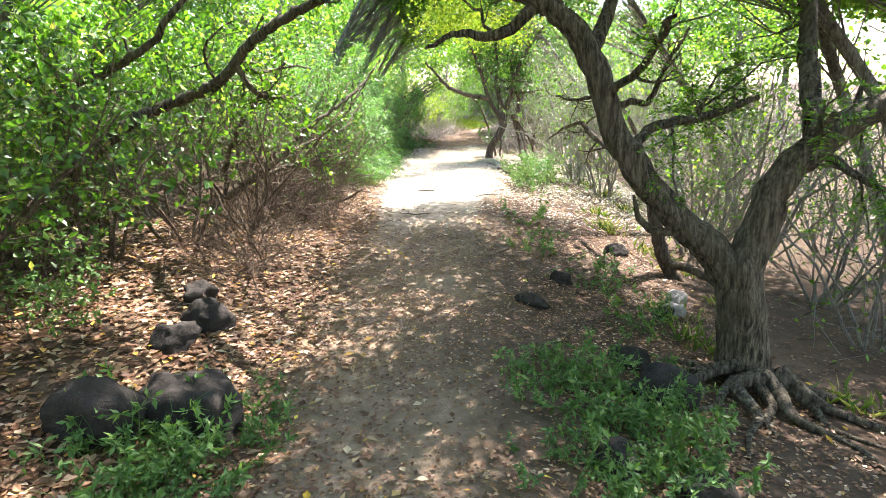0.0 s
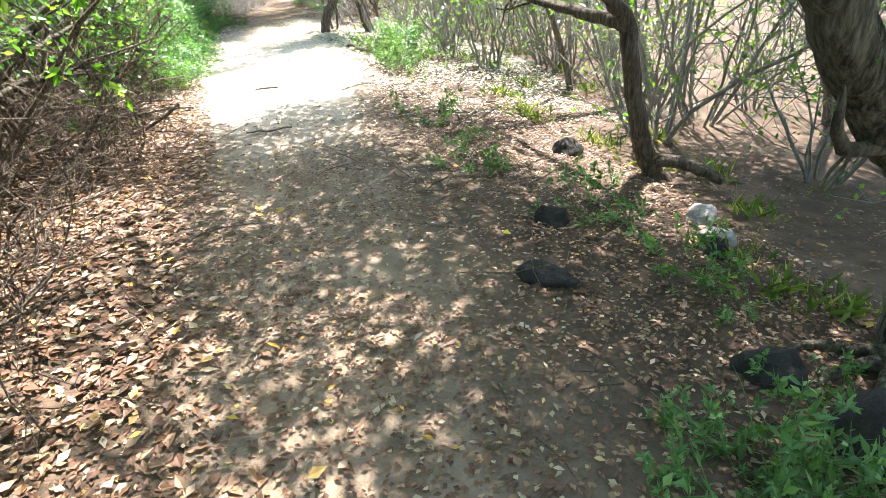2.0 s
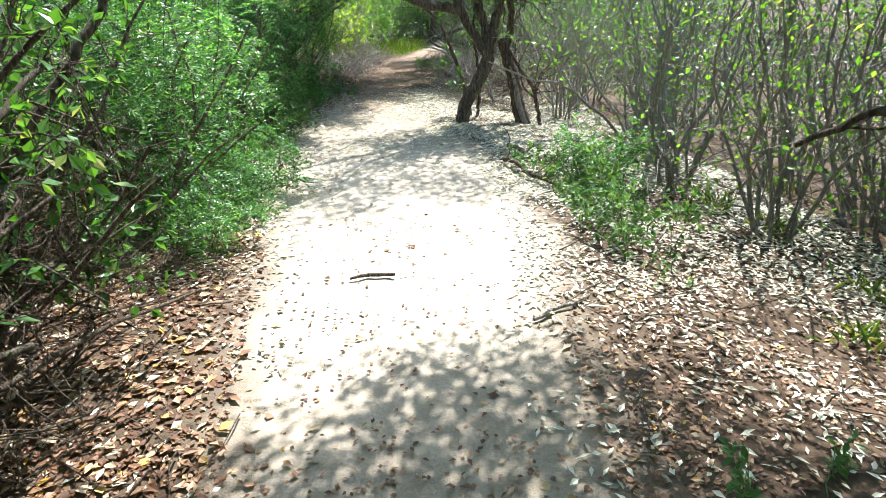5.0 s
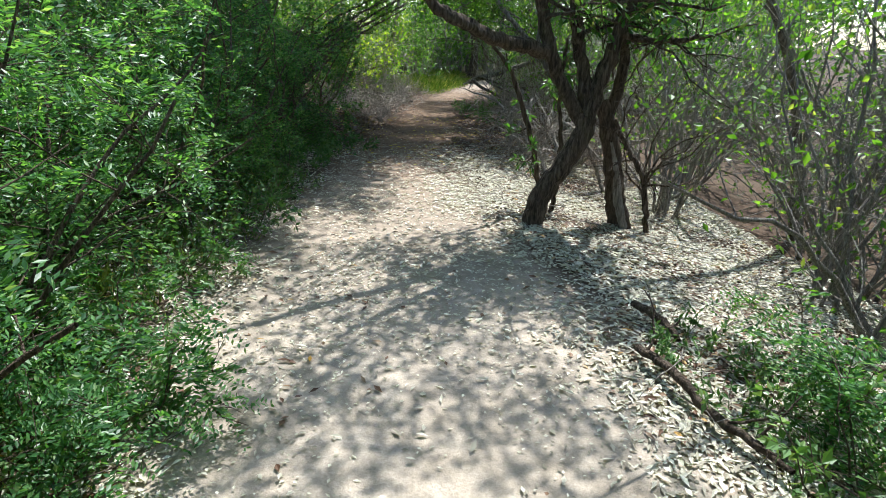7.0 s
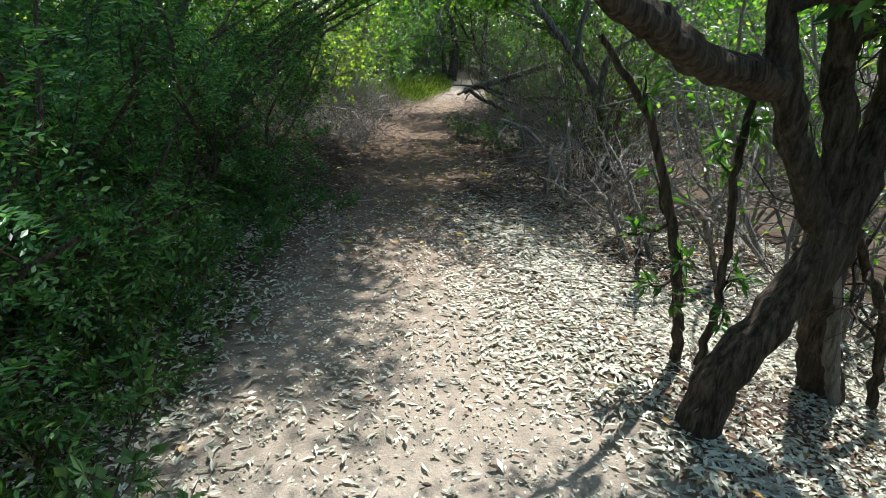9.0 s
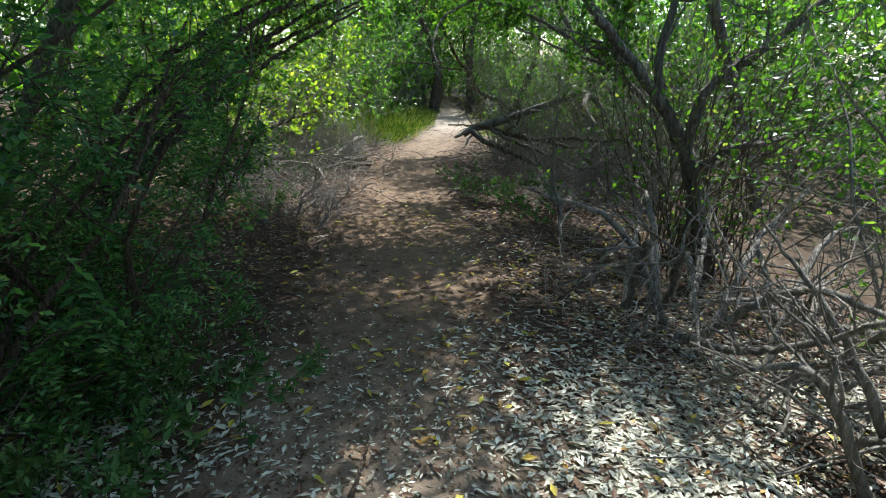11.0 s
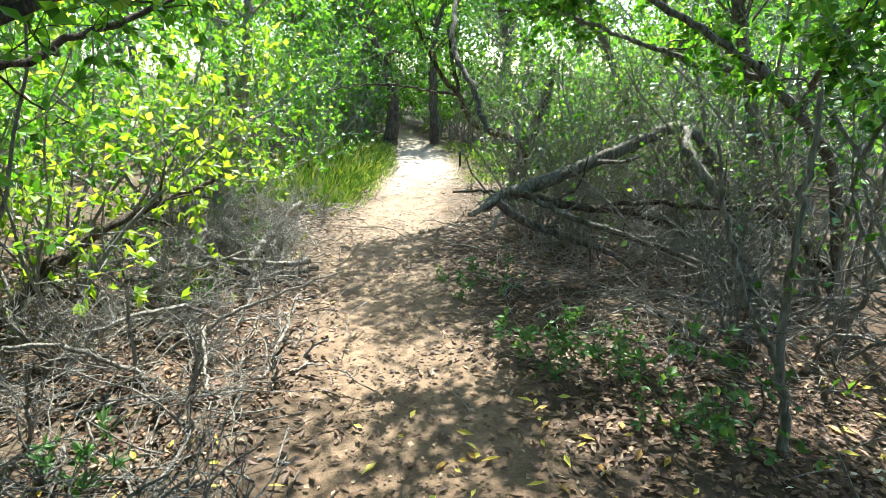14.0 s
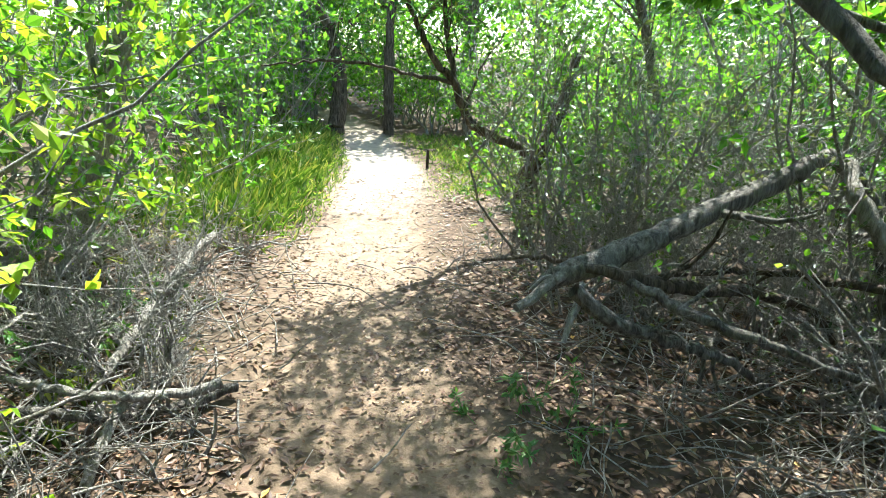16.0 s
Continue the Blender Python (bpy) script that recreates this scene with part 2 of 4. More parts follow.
def blades(base, axis, length, width, r=rng, fold=0.25, curl=0.0, up=None):
    """Folded diamond leaves: base points, axes, lengths and half widths, one per leaf."""
    n = len(base)
    axis = unit(axis)
    nrm = r.normal(0, 1, (n, 3)) * 0.7 + (np.array([0, 0, 1.0]) if up is None else up)
    side = unit(np.cross(axis, nrm))
    nrm = np.cross(side, axis)
    L, W = np.broadcast_to(length, n)[:, None], np.broadcast_to(width, n)[:, None]
    mid = base + axis * L * 0.45
    v = np.stack([base, mid - side * W + nrm * W * fold, base + axis * L - nrm * L * curl, mid + side * W + nrm * W * fold], 1).reshape(-1, 3)
    i = np.arange(n)[:, None] * 4
    f = np.stack([i + [0, 1, 2], i + [0, 2, 3]], 1).reshape(-1, 3)
    return v, f


def fronds(base, axis, length, pairs=9, leaf_len=0.03, leaf_w=0.005, r=rng):
    """Feathery leaves: each a bowed midrib with pairs of narrow leaflets."""
    n = len(base)
    axis = unit(axis)
    side = unit(np.cross(axis, r.normal(0, 0.35, (n, 3)) + [0, 0, 1.0]))
    L = np.broadcast_to(length, n)[:, None]
    bs, ax, ln, wd = [], [], [], []
    for k in range(pairs):
        s = (k + 1.0) / pairs
        p = base + axis * L * s - np.array([0, 0, 1.0]) * L * 0.35 * s * s
        for sg in (-1, 1):
            bs.append(p)
            ax.append(side * sg + axis * 0.45 + r.normal(0, 0.12, (n, 3)))
            ln.append(np.full(n, leaf_len) * (1.15 - 0.6 * abs(s - 0.45)))
            wd.append(np.full(n, leaf_w))
    return blades(np.vstack(bs), np.vstack(ax), np.concatenate(ln), np.concatenate(wd), r, 0.1)


def shoot(r, p, d, length, radius, n, wob, rise, tip=0.35):
    """A wandering shoot: rows of (x, y, z, radius)."""
    rows, d, p = [], unit(np.asarray(d, float)), np.asarray(p, float)
    st = length / n
    for i in range(n + 1):
        rows.append((*p, radius * (1 - (1 - tip) * i / n)))
        d = unit(d + r.normal(0, wob, 3) + np.array([0, 0, rise]))
        p = p + d * st
    return np.array(rows)


def at_share(path, s):
    i = min(int(s * (len(path) - 1)), len(path) - 2)
    return path[i, :3], unit(path[i + 1, :3] - path[i, :3]), path[i, 3]


def branching(r, stem, count, length, n=5, wob=0.22, rise=0.02, low=0.25, out=0.8, rad=0.5):
    """Side shoots along a stem."""
    found = []
    for s in r.uniform(low, 1.0, count):
        p, d, q = at_share(stem, s)
        found.append(shoot(r, p, d * (1 - out * 0.5) + unit(r.normal(0, 1, 3)) * out + np.array([0, 0, 0.1]), length * r.uniform(0.5, 1.25) * (1.25 - 0.5 * s), max(q * rad, 0.0022), n, wob, rise))
    return found


def leaf_points(r, twigs, per, low=0.2):
    b, a = [], []
    for t in twigs:
        for s in r.uniform(low, 1.0, per):
            p, d, _ = at_share(t, s)
            b.append(p)
            a.append(d * 0.6 + unit(r.normal(0, 1, 3)) * 0.8)
    return (np.array(b), np.array(a)) if b else (np.zeros((0, 3)), np.zeros((0, 3)))


def shrub(name, label, category, seed, stems, height, spread, wob, rise, subs, twigs, per, wood, leaf_mat, leaf_len, leaf_wid, radius=0.018, ferny=False, low=0.25, droop=0.0, twig_len=0.3, sub_len=0.45, group="", spot=None, leaf_low=0.0):
    """A many-stemmed shrub; each stem with its side shoots is one part, the leaves another."""
    r = np.random.default_rng(seed)
    x0, y0 = spot or (0.0, 0.0)
    at = np.array([x0, y0, gz(x0, y0)]) if spot else np.zeros(3)
    e = root(name, *at, label, category, group)
    tips, growth = [], []
    for k in range(stems):
        a = 6.283 * (k + r.uniform(-0.3, 0.3)) / stems
        sp = spread * r.uniform(0.5, 1.2)
        st = shoot(r, (0.12 * math.cos(a), 0.12 * math.sin(a), -0.05), (sp * math.cos(a), sp * math.sin(a), 1), height * r.uniform(0.75, 1.15), radius * r.uniform(0.7, 1.2), 10 if height > 1 else 5, wob if height > 1 else wob * 1.5, rise, 0.25)
        if spot:
            keep = free(st[:, :3] + at)
            st = st[:max(4, int(np.argmin(keep)) if not keep.all() else len(st))]
        part("stem", [tube(st, 5 if height > 1 else 3, 0.05, r)], wood, e)
        sub = branching(r, st, subs, height * sub_len, 5 if height > 0.8 else 3, wob * 1.3, rise - droop, low)
        sub = clear_of(sub, at) if spot else sub
        for s in sub:
            growth.append(tube(s, 3))
            tw = branching(r, s, twigs, height * twig_len * 0.6, 3 if height > 0.8 else 2, 0.2, -droop, 0.2, 0.9, 0.55)
            tw = clear_of(tw, at) if spot else tw
            growth += [tube(t, 3) for t in tw]
            tips += tw + [s]
    if growth:
        tagged(part("twig_growth", growth, wood, e), kind="stuff")
    b, a = leaf_points(r, tips, per)
    if leaf_low and len(b):
        keep = b[:, 2] > leaf_low * r.uniform(0.7, 1.3, len(b))
        b, a = b[keep], a[keep]
    if len(b):
        ll = leaf_len * r.uniform(0.65, 1.25, len(b))
        if ferny:
            a = a + np.array([0, 0, -0.3])
            pc = [fronds(b, a, ll, 8, leaf_len * 0.2, leaf_wid, r)]
        else:
            pc = [blades(b, a + np.array([0, 0, -0.15]), ll, leaf_wid * r.uniform(0.7, 1.2, len(b)), r)]
        part("foliage", pc, leaf_mat, e, smooth=False)
    return e


# ---------------------------------------------------------------- ground
def waves(x, y, s, seed):
    q = np.random.default_rng(seed)
    z = 0
    for k in range(7):
        a, f, ph = q.uniform(0, 6.28), s * q.uniform(0.6, 1.8), q.uniform(0, 6.28)
        z = z + np.sin(f * (x * math.cos(a) + y * math.sin(a)) + ph)
    return z / 7


def height(x, y):
    x, y = np.asarray(x, float), np.asarray(y, float)
    d = x - centre(y)
    w = half(y)
    lf, rt = np.clip(-d - w, 0, 6), np.clip(d - w, 0, 6)
    fall = np.interp(y, [-5, 2, 5, 9, 12, 17, 20, 24, 40], [0.16, 0.18, 0.21, 0.19, 0.15, 0.12, 0.1, 0.04, 0.02])
    rise = np.interp(y, [-4, 1, 5, 8, 12, 40], [0.12, 0.30, 0.26, 0.14, 0.10, 0.10])
    z = rise * np.tanh((lf / 1.1) ** 1.5) + 0.02 * lf - fall * rt ** 1.25 * np.exp(-rt / 9) * 0.9
    rough = np.clip((np.abs(d) - w * 0.6) / 0.6, 0.12, 1)
    return z + (0.05 * waves(x, y, 2.2, 3) + 0.025 * waves(x, y, 7, 4)) * rough - 0.02 * np.clip(1 - (d / w) ** 2, 0, 1)


def gz(x, y):
    return float(height(x, y))


def steps_out(lo, hi, st, far):
    mid = np.arange(lo, hi + st / 2, st)
    g, q, s = [], 0.0, st
    while q < far:
        s *= 1.35
        q += s
        g.append(q)
    g = np.array(g)
    return np.concatenate([lo - g[::-1], mid, hi + g])


gx, gy = steps_out(-4.5, 5.0, 0.09, 1500), steps_out(-1.0, 31.0, 0.09, 1500)
X, Y = np.meshgrid(gx, gy, indexing="ij")
Z = height(np.clip(X, -12, 12), np.clip(Y, -12, 45))
Z = Z + rng.normal(0, 0.004, Z.shape)
nx, ny = X.shape
i, j = np.meshgrid(np.arange(nx - 1), np.arange(ny - 1), indexing="ij")
gf = np.stack([i * ny + j, (i + 1) * ny + j, (i + 1) * ny + j + 1, i * ny + j + 1], -1).reshape(-1, 4)
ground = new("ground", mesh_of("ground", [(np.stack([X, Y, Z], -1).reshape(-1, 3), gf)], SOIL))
tagged(ground, "brown packed-earth footpath between banks of leaf litter", "ground", kind="structure")
dd = (np.abs(X - centre(Y)) - half(Y)) + 0.16 * waves(X, Y, 3.0, 8) + 0.08 * waves(X, Y, 11.0, 9)
tread = np.clip(0.5 - np.where((X > centre(Y)) & (dd > 0), dd * np.interp(Y, [7.5, 10.5], [0.28, 1.0]), dd) / 0.35, 0, 1)
# high along the sunlit stretches of path, low along the shaded ones
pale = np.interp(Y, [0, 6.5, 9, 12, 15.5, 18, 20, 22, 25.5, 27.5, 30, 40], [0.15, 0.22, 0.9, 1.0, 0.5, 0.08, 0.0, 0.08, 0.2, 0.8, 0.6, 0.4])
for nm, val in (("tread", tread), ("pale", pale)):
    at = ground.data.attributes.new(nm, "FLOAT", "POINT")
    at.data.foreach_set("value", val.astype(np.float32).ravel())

# ---------------------------------------------------------------- hero trees


def hero(name, x, y, label, category, wood, limbs, leaf_mat=None, seed=1, subs=6, twigs=4, per=14, leaf_len=0.06, leaf_wid=0.014, sub_len=0.7, ferny=False, sides=14, gnarl=0.075, bare=(), leaf_low=0.0, shift=(0.0, 0.0)):
    """A tree from drawn limbs, rows of (name, [(x, y, z, radius), ...]); twigs and leaves grow from them."""
    r = np.random.default_rng(seed)
    z0 = gz(x, y)
    e = root(name, x, y, z0, label, category)
    tips = []
    for nm, ctrl in limbs:
        c = np.array(ctrl, float)
        c[:, :2] += shift
        c[:, :3] -= (x, y, z0)
        path = spline(c, 0.05)
        if nm != "root":
            path[1:-1, :3] += r.normal(0, 0.006, (len(path) - 2, 3))
        ob = part(nm, [tube(path, sides if path[0, 3] > 0.03 else 7, gnarl, r)], wood, e)
        if nm in ("limb", "stem") and nm not in bare:
            sub = clear_of(branching(r, path, subs, sub_len, 7, 0.25, 0.02, 0.3, 0.9, 0.4), (x, y, z0))
            pc = [tube(s, 5) for s in sub]
            for s in sub:
                tw = clear_of(branching(r, s, twigs, sub_len * 0.5, 5, 0.25, -0.02, 0.2, 0.9, 0.5), (x, y, z0))
                pc += [tube(t, 3) for t in tw]
                tips += tw + [s]
            if pc:
                tagged(part("twig_growth", pc, wood, ob), kind="stuff")
    b, a = leaf_points(r, tips, per)
    if leaf_low and len(b):
        keep = b[:, 2] > leaf_low * r.uniform(0.8, 1.2, len(b))
        b, a = b[keep], a[keep]
    if leaf_mat and len(b):
        ll = leaf_len * r.uniform(0.6, 1.2, len(b))
        pc = [fronds(b, a, ll, 8, leaf_len * 0.2, leaf_wid, r)] if ferny else [blades(b, a + np.array([0, 0, -0.2]), ll, leaf_wid, r)]
        part("foliage", pc, leaf_mat, e, smooth=False)
    return e


ROOTS = []
for k, (a, L) in enumerate([(200, 0.9), (222, 0.7), (243, 0.95), (262, 0.6), (283, 0.9), (300, 0.7), (318, 1.0), (338, 0.7), (183, 0.6), (160, 0.5)]):
    ca, sa_ = math.cos(radians(a)), math.sin(radians(a))
    rows, rr = [], random.Random(k)
    for q, rad in ((0.08, 0.05), (0.22, 0.04), (0.45, 0.028), (0.72, 0.018), (1.0, 0.008)):
        bx, by = 1.87 + ca * (0.08 + L * q) - sa_ * rr.uniform(-0.09, 0.09), 3.94 + sa_ * (0.08 + L * q) + ca * rr.uniform(-0.09, 0.09)
        rows.append((bx, by, gz(bx, by) + rad * 0.7 + 0.16 * (1 - q) ** 4, rad))
    ROOTS.append(("root", rows))
hero("forked_tree", 1.87, 3.97, "old grey-brown forked tree with exposed roots beside the path", "tree", BARK_OLIVE, [
    ("trunk", [(1.91, 3.97, -0.65, 0.254), (1.87, 3.97, -0.32, 0.185), (1.82, 3.97, -0.05, 0.154), (1.77, 3.97, 0.24, 0.148), (1.70, 3.98, 0.52, 0.143)]),
    ("limb", [(1.71, 3.99, 0.39, 0.117), (1.56, 4.00, 0.59, 0.106), (1.38, 4.02, 0.74, 0.093), (1.10, 4.02, 1.04, 0.085), (0.92, 4.02, 1.35, 0.078), (0.79, 4.05, 1.73, 0.072), (0.63, 4.08, 1.97, 0.066), (0.39, 4.19, 2.13, 0.058), (-0.00, 4.46, 2.37, 0.048), (-0.55, 4.90, 2.57, 0.032), (-1.10, 5.23, 2.65, 0.019)]),
    ("limb", [(1.73, 3.97, 0.41, 0.117), (1.82, 3.97, 0.70, 0.106), (1.90, 3.97, 0.98, 0.095), (2.07, 3.97, 1.18, 0.090), (2.34, 3.97, 1.38, 0.080), (2.64, 3.97, 1.53, 0.069), (3.19, 4.02, 1.82, 0.053), (3.74, 4.13, 2.37, 0.032)]),
    ("limb", [(1.01, 4.08, 1.16, 0.038), (1.23, 4.24, 1.32, 0.032), (1.56, 4.30, 1.38, 0.027), (1.92, 4.35, 1.49, 0.017)]),
    ("stub", [(1.43, 4.02, 0.72, 0.032), (1.23, 4.00, 0.70, 0.025), (1.10, 3.98, 0.79, 0.019), (1.05, 3.96, 0.94, 0.008)]),
    ("limb", [(0.79, 4.05, 1.76, 0.048), (0.99, 4.35, 2.15, 0.037), (1.32, 4.79, 2.59, 0.027), (1.54, 5.34, 2.92, 0.016)]),
    ("limb", [(0.49, 4.16, 2.06, 0.042), (0.24, 4.13, 1.89, 0.032), (-0.00, 4.35, 1.93, 0.021), (-0.22, 4.68, 1.87, 0.013)]),
    ("limb", [(2.09, 3.97, 1.21, 0.064), (2.14, 4.24, 1.71, 0.053), (2.20, 4.57, 2.37, 0.042), (1.98, 5.01, 3.03, 0.021)]),
] + ROOTS + [
], LEAF_FRESH, 11, 8, 5, 5, 0.16, 0.0065, 0.75, True, 14)

hero("crooked_tree", 2.12, 6.3, "small dark crooked tree with bare bent limbs", "tree", BARK_DARK, [
    ("trunk", [(2.34, 6.2, -0.55, 0.09), (2.16, 6.3, -0.28, 0.075), (2.0, 6.3, 0.14, 0.065), (1.92, 6.3, 0.5, 0.06), (1.86, 6.3, 0.8, 0.06), (1.75, 6.3, 0.93, 0.05), (1.6, 6.3, 1.13, 0.045), (1.51, 6.3, 1.31, 0.042), (1.5, 6.3, 1.41, 0.04)]),
    ("limb", [(1.5, 6.3, 1.39, 0.036), (1.65, 6.3, 1.43, 0.033), (1.82, 6.3, 1.42, 0.03), (1.9, 6.3, 1.56, 0.025), (1.97, 6.3, 1.74, 0.02), (2.2, 6.4, 2.1, 0.012)]),
    ("limb", [(1.86, 6.3, 0.8, 0.05), (1.84, 6.9, 0.83, 0.044), (1.78, 7.5, 0.88, 0.04), (1.7, 8.1, 0.98, 0.036), (1.68, 8.6, 1.1, 0.031), (1.5, 8.8, 1.05, 0.02), (1.28, 9.0, 0.88, 0.011)]),
    ("stub", [(2.1, 6.28, -0.2, 0.05), (2.3, 6.1, -0.22, 0.045), (2.5, 5.9, -0.32, 0.035)]),
    ("limb", [(1.5, 6.3, 1.4, 0.025), (1.35, 6.35, 1.5, 0.02), (1.2, 6.5, 1.46, 0.016), (1.0, 6.7, 1.5, 0.009)]),
], LEAF_DUSTY, 12, 7, 5, 2, 0.035, 0.009, 0.5)

hero("twin_tree", 0.80, 14.3, "dark leaning tree forking into three stems", "tree", BARK_DARK, [
    ("trunk", [(0.78, 14.3, -0.2, 0.12), (0.80, 14.3, 0.0, 0.095), (0.84, 14.3, 0.25, 0.085), (0.99, 14.3, 0.5, 0.08), (1.12, 14.3, 0.74, 0.085), (1.17, 14.3, 0.92, 0.075)]),
    ("stem", [(1.17, 14.3, 0.80, 0.065), (1.0, 14.3, 1.04, 0.055), (0.82, 14.3, 1.36, 0.05), (0.72, 14.3, 1.68, 0.045), (0.55, 14.2, 2.2, 0.035), (0.2, 14.0, 2.9, 0.02)]),
    ("stem", [(1.18, 14.33, 0.82, 0.06), (1.12, 14.35, 1.17, 0.055), (1.05, 14.35, 1.44, 0.05), (0.98, 14.35, 1.75, 0.045), (1.0, 14.5, 2.4, 0.03), (0.9, 14.9, 3.1, 0.015)]),
    ("stem", [(1.15, 14.3, 0.84, 0.065), (1.21, 14.3, 1.12, 0.06), (1.31, 14.3, 1.45, 0.055), (1.37, 14.3, 1.75, 0.048), (1.6, 14.2, 2.3, 0.035), (2.0, 14.0, 2.9, 0.02)]),
    ("limb", [(0.78, 14.3, 1.4, 0.06), (0.4, 14.1, 1.46, 0.05), (0.1, 13.9, 1.56, 0.045), (-0.15, 13.8, 1.7, 0.035), (-0.6, 13.6, 2.2, 0.02)]),
    ("limb", [(1.34, 14.3, 1.55, 0.03), (1.6, 14.2, 1.5, 0.022), (1.95, 14.1, 1.55, 0.012)]),
], LEAF_BROAD, 13, 14, 7, 13, 0.085, 0.018, 0.85, leaf_low=1.75, shift=(-0.14, 0.1))

hero("slim_sapling", 0.87, 14.9, "slim dark sapling stems with narrow drooping leaves", "sapling", BARK_DARK, [
    ("stem", [(0.88, 14.95, -0.2, 0.032), (0.84, 14.93, 0.1, 0.028), (0.7, 14.9, 0.62, 0.025), (0.57, 14.9, 0.98, 0.021), (0.44, 14.9, 1.25, 0.018), (0.21, 14.9, 1.52, 0.013)]),
    ("stem", [(0.93, 14.9, -0.2, 0.026), (0.98, 14.9, 0.39, 0.021), (0.92, 14.9, 1.05, 0.018), (0.93, 14.9, 1.5, 0.012)]),
], LEAF_BROAD, 14, 8, 2, 7, 0.085, 0.011, 0.25, gnarl=0.03)

hollow = hero("hollow_tree", 1.48, 14.5, "dark weathered tree with a split pale-edged trunk", "tree", BARK_DARK, [
    ("trunk", [(1.60, 14.5, -0.35, 0.13), (1.55, 14.5, -0.1, 0.105), (1.47, 14.5, 0.17, 0.09), (1.40, 14.5, 0.46, 0.08), (1.30, 14.48, 0.8, 0.07), (1.22, 14.45, 1.0, 0.055)]),
    ("stem", [(1.28, 14.47, 0.85, 0.05), (1.36, 14.45, 1.22, 0.045), (1.28, 14.42, 1.7, 0.04), (1.2, 14.5, 2.3, 0.028), (1.4, 14.9, 3.0, 0.015)]),
    ("stem", [(1.78, 14.4, -0.2, 0.028), (1.68, 14.4, 0.32, 0.026), (1.48, 14.4, 0.62, 0.022), (1.34, 14.4, 0.85, 0.018)]),
], LEAF_BROAD, 15, 16, 7, 18, 0.085, 0.018, 0.85, leaf_low=1.75, shift=(0.03, 0.3))

split = np.array([(1.66, 14.72, -0.36, 0.05), (1.58, 14.72, -0.1, 0.045), (1.5, 14.72, 0.14, 0.04), (1.45, 14.73, 0.4, 0.028), (1.37, 14.72, 0.66, 0.012)])
split[:, :3] -= (1.48, 14.5, gz(1.48, 14.5))
part("split_wood", [tube(spline(split, 0.04), 9, 0.14)], BARK_PALE, hollow, "bare grey wood showing along the split")

hero("grey_stemmed_tree", 2.1, 19.0, "grey many-stemmed tree hung with dry vines", "tree", BARK_GREY, [
    ("trunk", [(2.3, 19.0, -0.3, 0.101), (2.25, 19.0, 0.0, 0.078), (2.14, 19.0, 0.3, 0.066), (1.99, 19.0, 0.73, 0.062), (1.68, 19.0, 1.21, 0.047)]),
    ("stem", [(1.75, 19.0, 1.12, 0.043), (1.32, 19.0, 1.57, 0.035), (1.06, 19.0, 1.83, 0.030), (0.7, 19.1, 2.3, 0.020)]),
    ("stem", [(1.68, 19.0, 1.2, 0.035), (1.60, 19.0, 1.52, 0.031), (1.67, 19.0, 1.9, 0.025), (1.7, 19.2, 2.6, 0.016)]),
    ("stem", [(1.93, 19.0, 0.85, 0.039), (1.93, 18.9, 1.27, 0.035), (2.15, 18.9, 1.46, 0.031), (2.38, 18.9, 1.62, 0.027), (3.0, 18.8, 2.2, 0.016)]),
    ("limb", [(1.97, 18.95, 0.72, 0.027), (2.19, 18.8, 0.91, 0.023), (2.55, 18.8, 0.97, 0.017), (3.1, 18.7, 1.2, 0.009)]),
], LEAF_BROAD, 16, 8, 5, 6, 0.055, 0.014, 0.6, gnarl=0.07)

hero("white_sapling", 1.52, 20.15, "thin pale forked dead sapling beside the path", "sapling", BARK_PALE, [
    ("stem", [(1.56, 20.15, -0.3, 0.026), (1.5, 20.15, -0.1, 0.024), (1.42, 20.15, 0.17, 0.021), (1.36, 20.15, 0.38, 0.02), (1.33, 20.15, 0.66, 0.016), (1.33, 20.15, 1.0, 0.013), (1.33, 20.15, 1.4, 0.009)]),
    ("stem", [(1.36, 20.15, 0.36, 0.015), (1.14, 20.15, 0.68, 0.012), (1.0, 20.15, 1.01, 0.009), (0.93, 20.15, 1.25, 0.006)]),
], LEAF_BROAD, 17, 5, 2, 1, 0.05, 0.013, 0.3, gnarl=0.04)

hero("bent_branch_tree", 2.45, 24.8, "low dark tree with a limb bent over the path", "tree", BARK_DARK, [
    ("trunk", [(2.42, 24.9, -0.2, 0.11), (2.36, 24.85, 0.05, 0.09), (2.3, 24.8, 0.35, 0.08), (2.32, 24.7, 0.63, 0.07), (2.5, 24.7, 1.0, 0.055), (2.7, 24.8, 1.5, 0.035)]),
    ("limb", [(2.3, 24.7, 0.66, 0.042), (2.1, 24.65, 0.76, 0.038), (1.84, 24.6, 0.86, 0.036), (1.64, 24.6, 0.98, 0.033), (1.48, 24.6, 1.27, 0.028), (1.34, 24.6, 1.4, 0.024), (1.12, 24.6, 1.78, 0.016), (0.9, 24.5, 2.2, 0.009)]),
    ("limb", [(1.62, 24.6, 1.0, 0.026), (1.5, 24.6, 1.3, 0.022), (1.42, 24.6, 1.58, 0.018), (1.38, 24.6, 1.9, 0.012)]),
    ("limb", [(1.5, 24.6, 1.24, 0.016), (1.1, 24.5, 1.3, 0.013), (0.6, 24.3, 1.36, 0.009), (0.1, 24.2, 1.32, 0.005)]),
], LEAF_BROAD, 18, 9, 5, 7, 0.06, 0.014, 0.6)

